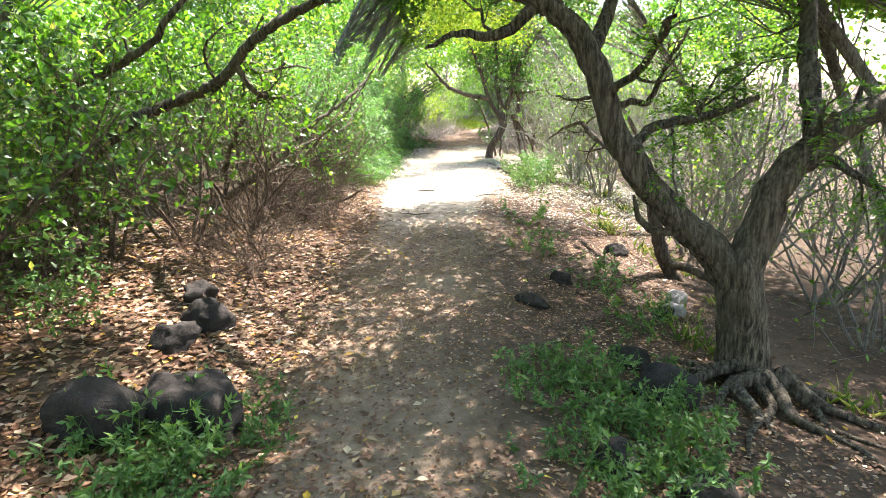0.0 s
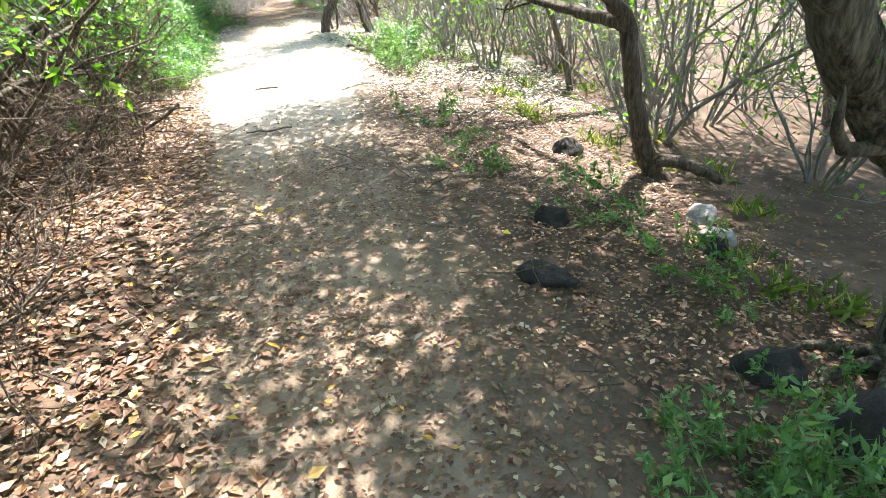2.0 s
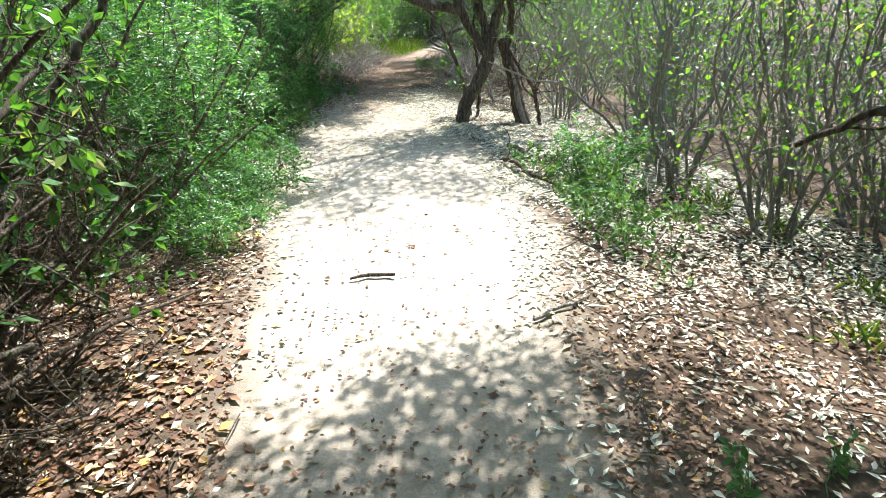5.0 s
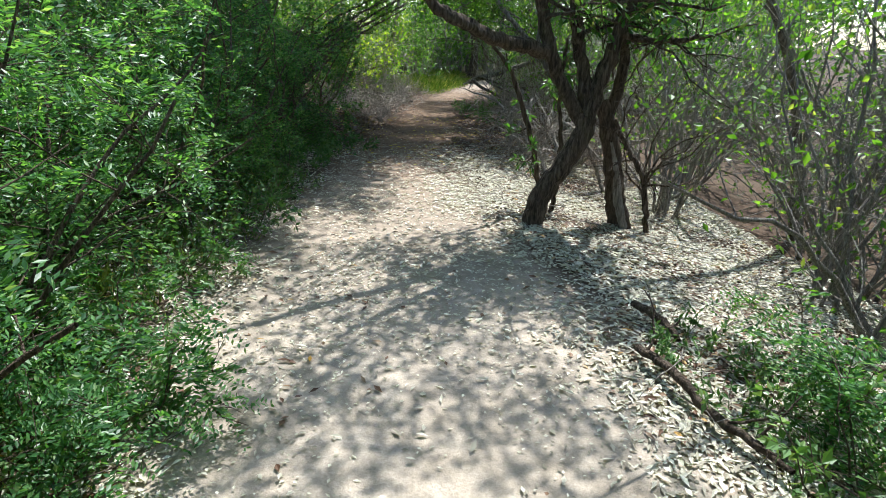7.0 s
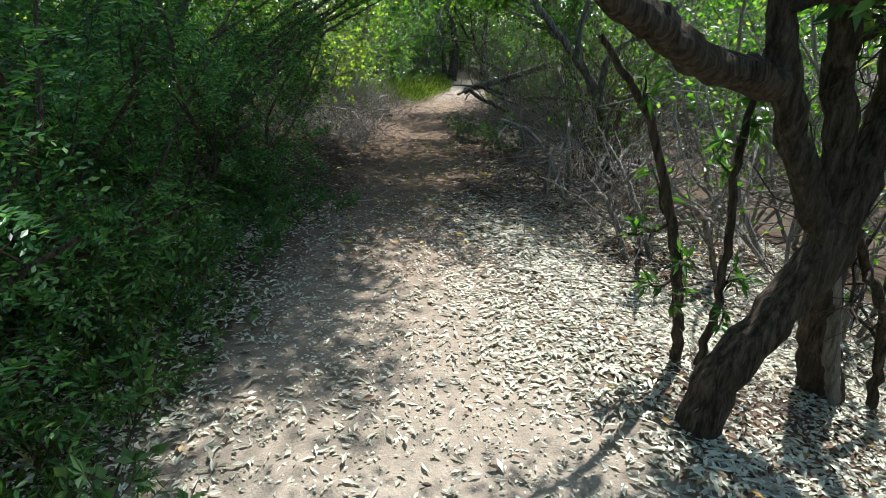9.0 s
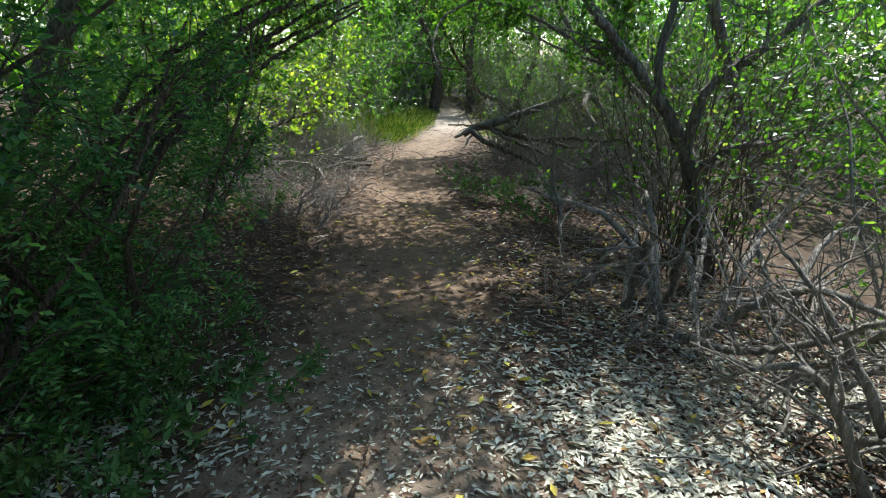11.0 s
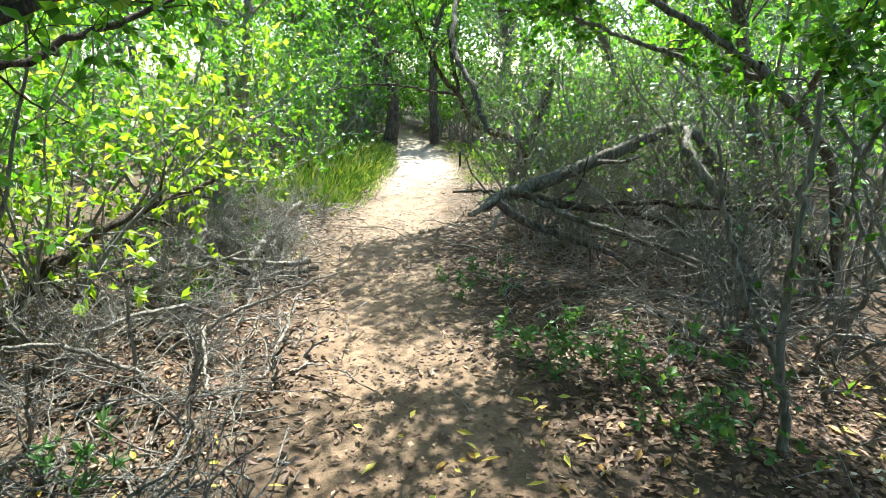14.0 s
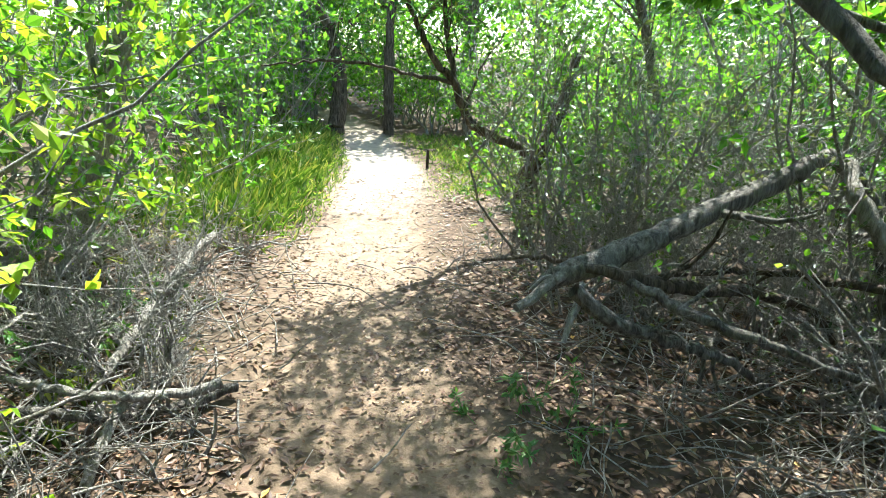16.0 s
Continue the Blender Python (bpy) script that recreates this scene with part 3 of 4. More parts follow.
ARCH = [("trunk", [(-2.6, 19.1, -0.2, 0.07), (-2.4, 19.1, 0.2, 0.055), (-2.15, 19.1, 0.55, 0.045)])]
for k in range(8):
    q = random.Random(300 + k)
    dx, dy, dz = q.uniform(-0.35, 0.1), q.uniform(-0.5, 1.6), q.uniform(-0.15, 0.3)
    ARCH.append(("limb", [(-2.2 + q.uniform(-0.1, 0.1), 19.1, 0.45, 0.026), (-1.75 + dx, 19.1 + dy * 0.5, 0.95 + dz, 0.022), (-1.4 + dx * 0.8, 19.2 + dy * 0.8, 1.3 + dz, 0.018),
                          (-1.0 + dx * 0.5, 19.5 + dy, 1.62 + dz, 0.014), (-0.4, 20.0 + dy, 2.0 + dz, 0.008)]))
hero("arching_tree", -2.5, 19.1, "dark arching stems leaning over the path", "tree", BARK_DARK, ARCH, LEAF_FRESH, 19, 9, 5, 6, 0.05, 0.015, 0.6)

hero("leafy_overhang_tree", 3.4, 21.6, "leafy tree whose boughs hang over the path", "tree", BARK_GREY, [
    ("trunk", [(3.5, 21.6, -0.3, 0.050), (3.4, 21.6, 0.2, 0.041), (3.1, 21.55, 0.9, 0.036), (2.35, 21.5, 1.5, 0.030)]),
    ("limb", [(2.42, 21.5, 1.45, 0.025), (1.9, 21.6, 1.75, 0.022), (1.4, 21.8, 2.0, 0.017), (0.8, 22.0, 2.15, 0.009)]),
    ("limb", [(2.5, 21.5, 1.4, 0.022), (2.0, 22.0, 1.6, 0.018), (1.6, 22.5, 1.85, 0.013), (1.2, 22.9, 1.9, 0.007)]),
    ("stub", [(0.95, 21.95, 2.1, 0.012), (0.5, 21.5, 1.86, 0.013), (0.32, 21.06, 1.54, 0.0115), (0.34, 20.9, 1.42, 0.0115), (0.325, 20.78, 1.33, 0.012), (0.33, 20.7, 1.27, 0.011), (0.32, 20.66, 1.245, 0.004)]),
    ("limb", [(2.75, 21.53, 1.2, 0.022), (2.3, 21.0, 1.5, 0.017), (2.0, 20.5, 1.9, 0.010)]),
], LEAF_FRESH, 31, 11, 6, 17, 0.065, 0.02, 0.6)

hero("pale_trunk_tree", -1.05, 24.8, "slender pale-barked tree beside a dark stem", "tree", BARK_PALE, [
    ("trunk", [(-1.12, 24.8, -0.2, 0.085), (-1.04, 24.8, 0.15, 0.07), (-0.92, 24.8, 0.6, 0.062), (-0.8, 24.8, 0.88, 0.056), (-0.69, 24.8, 1.22, 0.052), (-0.62, 24.8, 1.55, 0.05)]),
    ("stem", [(-0.63, 24.8, 1.5, 0.048), (-0.56, 24.8, 2.0, 0.04), (-0.46, 24.9, 2.8, 0.02)]),
    ("stem", [(-1.15, 24.7, -0.1, 0.034), (-1.04, 24.7, 0.28, 0.03), (-0.86, 24.7, 0.75, 0.028), (-0.78, 24.7, 1.02, 0.027), (-0.81, 24.7, 1.32, 0.025), (-0.81, 24.7, 1.65, 0.022), (-0.85, 24.8, 2.4, 0.012)]),
], LEAF_FRESH, 20, 8, 4, 6, 0.06, 0.016, 0.6)

hero("far_trunk", 2.3, 30.6, "dark leaning trunk at the end of the path", "tree", BARK_DARK, [
    ("trunk", [(2.0, 30.9, -0.2, 0.2), (2.02, 30.9, 0.05, 0.16), (2.1, 30.9, 0.65, 0.13), (2.06, 30.9, 1.3, 0.12)]),
    ("limb", [(2.06, 30.9, 1.2, 0.1), (1.9, 30.9, 1.8, 0.08), (1.5, 31, 2.6, 0.05)])], LEAF_BROAD, 21, 8, 5, 8, 0.1, 0.025, 0.9)
hero("far_trunk", 2.95, 30.8, "straight dark trunk at the end of the path", "tree", BARK_DARK, [
    ("trunk", [(2.98, 30.8, -0.2, 0.12), (2.97, 30.8, 0.1, 0.1), (2.96, 30.8, 0.6, 0.09), (2.95, 30.8, 1.5, 0.085)]),
    ("limb", [(2.95, 30.8, 1.4, 0.075), (3.0, 30.8, 2.2, 0.06), (3.3, 30.9, 3.0, 0.03)])], LEAF_BROAD, 22, 8, 5, 8, 0.1, 0.025, 0.9)

# limbs that reach in from the left bank
hero("reaching_tree", -3.5, 5.6, "grey-brown tree with long limbs reaching over the path", "tree", BARK_OLIVE, [
    ("trunk", [(-3.9, 5.6, -0.1, 0.09), (-3.8, 5.6, 0.5, 0.075), (-3.5, 5.7, 1.0, 0.065), (-3.0, 5.9, 1.42, 0.06)]),
    ("limb", [(-3.05, 5.9, 1.4, 0.05), (-2.16, 5.7, 1.69, 0.045), (-1.66, 5.4, 2.02, 0.04), (-1.22, 5.1, 2.18, 0.036), (-0.8, 4.9, 2.3, 0.03), (-0.3, 4.8, 2.42, 0.02)]),
    ("limb", [(-3.6, 5.6, 0.9, 0.04), (-3.17, 5.1, 1.59, 0.036), (-2.71, 5.0, 1.77, 0.032), (-2.35, 5.0, 1.95, 0.028), (-2.1, 5.0, 2.2, 0.022), (-1.8, 5.0, 2.5, 0.012)]),
    ("limb", [(-1.9, 5.55, 1.86, 0.03), (-1.75, 5.6, 1.6, 0.022), (-1.5, 5.8, 1.55, 0.014)]),
], LEAF_FRESH, 23, 9, 5, 8, 0.06, 0.016, 0.7)
hero("grey_pole_tree", -3.8, 4.6, "thin upright stems in the thicket", "tree", BARK_OLIVE, [
    ("stem", [(-3.75, 4.7, -0.1, 0.04), (-3.7, 4.7, 0.6, 0.035), (-3.6, 4.7, 1.4, 0.03), (-3.4, 4.7, 2.2, 0.025), (-3.2, 4.7, 3.0, 0.012)])], LEAF_FRESH, 24, 10, 5, 8, 0.06, 0.016, 0.5)

hero("leaning_thicket_tree", -3.1, 6.9, "olive-brown limbs arching out of the thicket", "tree", BARK_OLIVE, [
    ("trunk", [(-3.2, 6.8, -0.1, 0.05), (-2.9, 6.9, 0.3, 0.045), (-2.5, 7.0, 0.6, 0.04)]),
    ("limb", [(-2.6, 7.0, 0.55, 0.034), (-2.15, 7.05, 0.83, 0.03), (-1.79, 7.2, 1.18, 0.026), (-1.39, 7.5, 1.48, 0.022), (-1.2, 7.8, 1.68, 0.016), (-1.0, 8.2, 2.0, 0.008)]),
    ("limb", [(-2.5, 7.0, 0.6, 0.03), (-2.1, 7.4, 0.75, 0.025), (-1.8, 7.8, 0.72, 0.02), (-1.45, 8.2, 0.7, 0.012)]),
    ("limb", [(-2.7, 6.95, 0.5, 0.03), (-2.5, 6.7, 1.0, 0.026), (-2.1, 6.5, 1.5, 0.02), (-1.7, 6.4, 1.9, 0.012)]),
    ("limb", [(-2.2, 7.04, 0.8, 0.02), (-1.9, 7.6, 1.0, 0.018), (-1.55, 8.1, 1.12, 0.014), (-1.4, 8.6, 1.4, 0.008)]),
], LEAF_BROAD, 41, 9, 5, 5, 0.06, 0.017, 0.6)
hero("leaning_thicket_tree", -3.0, 9.0, "olive-brown limbs arching out of the thicket", "tree", BARK_OLIVE, [
    ("trunk", [(-3.1, 9.0, -0.1, 0.05), (-2.8, 9.0, 0.3, 0.042), (-2.4, 9.0, 0.6, 0.036)]),
    ("limb", [(-2.5, 9.0, 0.55, 0.03), (-2.0, 9.1, 0.9, 0.026), (-1.7, 9.3, 1.3, 0.02), (-1.4, 9.6, 1.8, 0.012)]),
    ("limb", [(-2.4, 9.0, 0.6, 0.028), (-1.95, 9.0, 0.6, 0.022), (-1.6, 9.2, 0.5, 0.014)]),
], LEAF_BROAD, 42, 9, 5, 5, 0.06, 0.017, 0.6)

# ---------------------------------------------------------------- canopy and thicket
def canopy_tree(name, label, seed, height_m, crown_r, crown_h, clusters, leaves, leaf_len, leaf_wid, wood, leaf_mat, lean=(0, 0), trunk_r=0.09, puff=0.4):
    """A tree with a trunk, boughs out to many leaf clusters, and the clusters' leaves."""
    r = np.random.default_rng(seed)
    e = root(name, 0, 0, 0, label, "tree")
    top = np.array([lean[0] * 0.7, lean[1] * 0.7, height_m - crown_h * 0.6])
    tr = spline([(0, 0, -0.2, trunk_r * 1.3), (0.03, 0.02, 0.2, trunk_r), (*(top * [0.35, 0.35, 0.5] + r.normal(0, 0.1, 3)), trunk_r * 0.85), (*top, trunk_r * 0.6)], 0.15)
    part("trunk", [tube(tr, 9, 0.05, r)], wood, e)
    u = unit(r.normal(0, 1, (clusters, 3))) * r.uniform(0.35, 1, (clusters, 1)) ** 0.5
    c = np.array([lean[0], lean[1], height_m - crown_h / 2]) + u * [crown_r, crown_r, crown_h / 2]
    pc = []
    for q in c:
        p, _, rr = at_share(tr, r.uniform(0.55, 1))
        m = (p + q) / 2 + r.normal(0, 0.15, 3) + [0, 0, 0.1]
        pc.append(tube(spline([(*p, rr * 0.2), (*m, rr * 0.11), (*q, 0.003)], 0.3), 4))
    tagged(part("branchwork", pc, wood, e), kind="stuff")
    b = (c[:, None] + r.normal(0, puff, (clusters, leaves, 3)) * [1, 1, 0.55]).reshape(-1, 3)
    part("foliage", [blades(b, r.normal(0, 1, b.shape) + [0, 0, -0.3], leaf_len * r.uniform(0.6, 1.2, len(b)), leaf_wid, r)], leaf_mat, e, smooth=False)
    return e


def aimed(protos, spots, seed, turn, lo=0.9, hi=1.2):
    """Trees whose crowns all lean one way, towards the path."""
    r = random.Random(seed)
    for n, (x, y) in enumerate(spots):
        k = n % len(protos)
        put_copy(protos[k], x, y, turn + r.uniform(-25, 25), r.uniform(lo, hi))


def put(ob, x, y, turn, size=1.0, sink=0.0):
    ob.matrix_basis = pose(x, y, gz(x, y) - sink, 0, 0, turn) @ Matrix.Diagonal((size, size, size, 1))


def put_copy(ob, x, y, turn, size=1.0, sink=0.0):
    c = copy_thing(ob, pose(x, y, gz(x, y) - sink, 0, 0, turn))
    c.scale = (size, size, size)
    return c


def scatter(protos, spots, seed, lo=0.8, hi=1.2):
    r = random.Random(seed)
    used = set()
    for n, (x, y) in enumerate(spots):
        k = n % len(protos)
        s, a = r.uniform(lo, hi), r.uniform(0, 360)
        if k in used:
            put_copy(protos[k], x, y, a, s)
        else:
            put(protos[k], x, y, a, s)
            used.add(k)


def band(seed, n, y0, y1, d0, d1, side):
    """Spots along one side of the path, between d0 and d1 metres past its edge."""
    r = random.Random(seed)
    out = []
    for k in range(n):
        y = y0 + (y1 - y0) * (k + r.uniform(0.1, 0.9)) / n
        d = half(y) + r.uniform(d0, d1)
        out.append((float(centre(y) + side * d), y))
    return out


def bank_shrubs(spots, seed, lo, hi, **kw):
    """Shrubs grown one by one along the path, kept out of the walking space."""
    r = random.Random(seed)
    for n, spot in enumerate(spots):
        k = dict(kw)
        k["height"] = kw["height"] * r.uniform(lo, hi)
        shrub(seed=1000 * seed + n, spot=spot, **k)


BROWN = dict(name="thicket_shrub", label="tangled brown-stemmed shrub with small green leaves", category="shrub", stems=7, height=2.1, spread=0.85, wob=0.17, rise=-0.02, subs=7, twigs=5, per=3, wood=TWIG_BROWN, leaf_mat=LEAF_BROAD, leaf_len=0.06, leaf_wid=0.017, radius=0.02, low=0.1, leaf_low=1.05, group="thicket shrubs")
DEAD = dict(name="twiggy_bush", label="leafless brown tangle of dry twigs", category="shrub", stems=8, height=1.0, spread=1.3, wob=0.22, rise=-0.05, subs=9, twigs=6, per=0, wood=TWIG_BROWN, leaf_mat=LEAF_BROAD, leaf_len=0.05, leaf_wid=0.01, radius=0.012, low=0.05, group="twiggy bushes")
FERNY = dict(name="feathery_shrub", label="green shrub with soft feathery leaves", category="shrub", stems=7, height=2.2, spread=0.55, wob=0.15, rise=0.0, subs=8, twigs=4, per=4, wood=TWIG_BROWN, leaf_mat=LEAF_FERNY, leaf_len=0.19, leaf_wid=0.0065, radius=0.018, ferny=True, low=0.08, droop=0.06, group="feathery shrubs")
GREY = dict(name="dry_thicket", label="grey dry upright thicket with few dusty leaves", category="shrub", stems=9, height=2.5, spread=0.5, wob=0.17, rise=0.02, subs=6, twigs=4, per=2, wood=TWIG_GREY, leaf_mat=LEAF_FRESH, leaf_len=0.055, leaf_wid=0.016, radius=0.019, low=0.1, group="dry thickets")
FRESH = dict(name="leafy_shrub", label="bright green leafy shrub on thin grey stems", category="shrub", stems=7, height=2.3, spread=0.5, wob=0.16, rise=0.0, subs=8, twigs=5, per=6, wood=TWIG_GREY, leaf_mat=LEAF_FRESH, leaf_len=0.065, leaf_wid=0.02, radius=0.016, low=0.12, group="leafy shrubs")
bank_shrubs(band(1, 10, 5.6, 10.4, 1.1, 1.7, -1), 1, 0.85, 1.15, **dict(BROWN, low=0.3))
bank_shrubs(band(3, 5, 20.2, 25, 2.0, 2.8, 1), 2, 0.8, 1.1, **dict(BROWN, wood=TWIG_GREY, low=0.35))
bank_shrubs(band(4, 13, 4.9, 10.2, 0.7, 1.5, -1), 3, 0.7, 1.1, **dict(DEAD, twigs=5))
bank_shrubs(band(46, 9, 19.8, 23.4, 0.2, 0.7, -1), 13, 0.35, 0.6, **dict(DEAD, wood=TWIG_GREY, subs=7, twigs=4))
bank_shrubs(band(5, 11, 20.8, 24.8, 0.45, 1.4, -1), 4, 0.6, 0.9, **dict(DEAD, wood=TWIG_GREY))
bank_shrubs(band(6, 11, 20.7, 24.6, 1.0, 2.2, 1), 5, 0.8, 1.15, **dict(DEAD, wood=TWIG_GREY, spread=0.9, twigs=5))
bank_shrubs(band(7, 11, 10.9, 17.8, 0.75, 1.3, -1), 6, 0.7, 1.1, **FERNY)
bank_shrubs(band(13, 5, 20.8, 28, 1.2, 2.1, -1), 7, 0.8, 1.15, **FRESH)
# two shrubs in the brighter leaf colour, so that they look sunlit
bank_shrubs([(-1.75, 22.1), (-1.5, 24.3)], 14, 0.85, 1.0, **dict(FRESH, leaf_mat=LEAF_SUN))
bank_shrubs(band(15, 6, 23.6, 29, 1.6, 2.6, 1), 8, 0.7, 1.0, **FRESH)
bank_shrubs(band(16, 5, 2.6, 5.4, 1.6, 2.6, -1), 9, 0.8, 1.1, **dict(FRESH, leaf_mat=LEAF_BROAD, wood=TWIG_BROWN, stems=9, twigs=6, per=4, leaf_low=0.3))
bank_shrubs([(2.0, 19.3), (2.4, 18.9), (2.25, 19.5), (2.0, 18.85)], 10, 0.8, 1.0, **dict(GREY, wood=TWIG_BROWN, stems=13, spread=0.13, subs=4, twigs=3, radius=0.008))
bank_shrubs([(2.2, 11.6), (2.3, 12.4), (2.6, 13.3), (2.5, 10.6), (2.4, 15.6)], 11, 0.8, 1.1, **dict(GREY, spread=0.22))
ferny = [shrub(seed=60 + k, **dict(FERNY, per=2, leaf_len=0.24, leaf_wid=0.009)) for k in range(3)]
scatter(ferny, band(8, 9, 10, 19.5, 1.8, 3.2, -1), 3, 0.9, 1.3)
bank_shrubs([(1.8, 23.3), (2.15, 22.95), (2.35, 23.6), (2.75, 22.8), (2.85, 21.9), (2.0, 24.0), (3.1, 23.6)], 12, 0.65, 0.9, **dict(GREY, name="dusty_bush", label="grey-green twiggy bush with tiny dusty leaves", stems=8, subs=6, twigs=5, per=4, leaf_mat=LEAF_DUSTY, wood=TWIG_GREY, leaf_len=0.035, leaf_wid=0.009, radius=0.011, spread=0.4, group="dusty bushes"))
grey = [shrub(seed=70 + k, **dict(GREY, twigs=4)) for k in range(3)]
scatter(grey, band(9, 10, 4.5, 12, 2.6, 4.4, 1) + band(10, 9, 10.5, 18.4, 2.5, 3.8, 1) + band(11, 13, 2, 18, 4.0, 6.5, 1) + band(12, 6, 21.4, 26, 2.2, 3.4, 1), 4, 0.8, 1.25)
fresh = [shrub(seed=80 + k, **dict(FRESH, twigs=2, per=9, leaf_len=0.085, leaf_wid=0.027)) for k in range(3)]
scatter(fresh, band(14, 7, 18.5, 30, 2.7, 4.4, -1) + band(17, 8, 29.5, 36, 0.6, 2.5, 1) + band(18, 8, 29.5, 36, 0.6, 2.5, -1) + band(20, 7, 22.4, 30, 2.6, 4.2, 1) + band(2, 9, 1.5, 10.5, 2.2, 4.2, -1), 5, 0.9, 1.25)
hedge = [canopy_tree("wood_edge_bush", "dense leafy bush behind the thicket", 85 + k, 3.2, 1.7, 3.0, 40, 50, 0.125, 0.042, TWIG_GREY, (LEAF_FRESH, LEAF_BROAD)[k], (0.2, 0.1), 0.05, 0.36) for k in range(2)]
scatter(hedge, band(61, 7, 20, 34, 5.2, 6.6, 1) + band(62, 12, -3, 20, 4.2, 5.6, -1) + band(66, 4, 24, 34, 5, 6.6, -1) + band(64, 9, -3, 38, 6.5, 8.5, -1) + band(65, 9, 33, 44, -3, 3, 1), 11, 0.85, 1.3)

# Trees added for their shade; most trunks and crowns stand out of view.
shade_trees = [canopy_tree("canopy_tree", "tall green tree added in the thicket to shade the path", 90 + k, 5.0, 1.6, 1.7, 44, 200, 0.08, 0.028, BARK_GREY, (LEAF_FRESH, LEAF_BROAD, LEAF_FRESH)[k], (3.3, 0.1), 0.07, puff=0.23) for k in range(3)]
scatter(shade_trees, [(4.6, 0.6), (-5.0, 21.2), (-4.6, 17.6)], 6, 1.0, 1.1)
aimed(shade_trees, [(4.6, 3.2), (5.0, 5.0), (4.8, 6.3), (5.4, 7.6), (4.3, 9.4), (7.7, 5.6), (7.5, 7.2), (7.8, 8.7)], 21, 180)
aimed(shade_trees, [(2.9, -2.5), (-3.2, -1.5)], 22, 90)
plume = canopy_tree("feathery_tree", "tree with hanging yellow-green feathery foliage", 97, 4.1, 1.35, 1.5, 26, 260, 0.075, 0.013, BARK_GREY, LEAF_SUN, (2.7, 0.1), 0.04, puff=0.21)
put(plume, 3.1, 9.4, 176, 1.0, -0.05)
put_copy(plume, 3.6, 15.2, 190, 1.15)
aimed(shade_trees, [(-3.9, 22.2), (-4.4, 4.4)], 31, 0, 0.85, 0.95)
aimed(shade_trees, band(24, 5, 17.8, 21.6, 3.5, 4.1, -1), 24, 0)
aimed(shade_trees, [(4.5, 21.3)], 26, 180, 1.1, 1.15)
aimed(shade_trees, [(-4.0, 19.7), (-3.5, 20.5)], 28, 0, 1.0, 1.1)
aimed(shade_trees, [(-5.6, 6.4), (-6.0, 8.4)], 29, 0, 0.8, 0.9)
aimed(shade_trees, [(4.0, 22.8), (4.2, 25.2)], 23, 180, 0.75, 0.85)
mid = [canopy_tree("mid_wood_tree", "leafy tree standing in the thicket", 97 + k, 5.2, 2.1, 3.0, 42, 52, 0.14, 0.048, BARK_GREY, (LEAF_FRESH, LEAF_BROAD)[k], (0.3, 0.2)) for k in range(2)]
scatter(mid, band(25, 5, 20, 40, 6, 9, 1) + [(5, -4), (8, 9)] + band(26, 8, -6, 40, 4.5, 7, -1) + band(27, 7, 31, 42, -2, 4, 1) + band(28, 5, 31, 42, 0, 4, -1), 12, 0.9, 1.25)
far = [canopy_tree("wood_edge_tree", "tall tree in the surrounding wood", 95 + k, 8.0, 3.2, 5.5, 46, 46, 0.3, 0.11, BARK_GREY, (LEAF_FRESH, LEAF_BROAD)[k], (0.3, 0.2), 0.14, 0.7) for k in range(2)]
scatter(far, band(29, 7, 24, 55, 10, 15, 1) + [(9, -9), (14, -4), (16, 6), (17, 15)] + band(30, 12, -14, 55, 8, 13, -1) + [(-4, -9), (0, -10), (4, -9), (-2, 48), (2, 46), (5, 50), (-7, 49), (-4, 44), (6, 44)], 7, 0.85, 1.3)

# ---------------------------------------------------------------- low plants
weed = [shrub("weed", "low green weed with narrow leaves", "plant", 110 + k, 7, 0.34, 0.8, 0.16, 0.02, 4, 2, 4, LEAF_WEED, LEAF_WEED, 0.045, 0.009, 0.0035, low=0.1, group="weeds") for k in range(3)]
scatter(weed, [(0.4 + 0.13 * (k % 6) + 0.05 * (k % 4), 2.6 + 0.17 * (k % 7)) for k in range(22)] + [(-1.05 - 0.1 * (k % 5), 2.2 + 0.16 * (k % 6)) for k in range(16)]
        + band(31, 12, 11, 15.5, 0.05, 0.5, -1) + band(32, 9, 15.5, 18.0, 0.15, 0.6, -1) + [(2.0, 2.4), (2.2, 2.55), (2.4, 2.4), (2.1, 2.7), (2.5, 2.8), (1.85, 2.2)] + band(34, 6, 10.2, 12.6, 0.25, 0.7, 1) + band(35, 8, 3.5, 8, 0.2, 1.4, 1) + band(36, 4, 20, 25, 0.4, 0.9, -1) + [(0.95, 21.1), (0.9, 22.2)], 8, 0.6, 1.25)
bush = [shrub("leafy_sprout", "young bush with pale green paired leaves", "plant", 120 + k, 5, 0.7, 0.55, 0.16, 0.02, 5, 2, 5, TWIG_BROWN, LEAF_WEED, 0.055, 0.015, 0.006, low=0.15, group="leafy sprouts") for k in range(2)]
scatter(bush, [(-1.75, 17.3), (-1.95, 16.7), (-1.6, 18.1), (-1.8, 15.6), (1.3, 20.3), (1.05, 20.9), (1.2, 11.1), (1.4, 10.6), (0.95, 10.3), (1.15, 10.0), (-2.6, 4.0), (-2.9, 4.4), (-2.4, 3.5), (-1.7, 14.2), (-1.85, 13.0)], 9, 0.6, 1.15)
mimosa = shrub("feathery_seedling", "low feathery-leaved seedling beside the path", "plant", 130, 6, 0.6, 0.8, 0.15, 0.0, 4, 2, 3, TWIG_BROWN, LEAF_FERNY, 0.15, 0.006, 0.007, True, 0.15, 0.05, group="feathery seedlings")
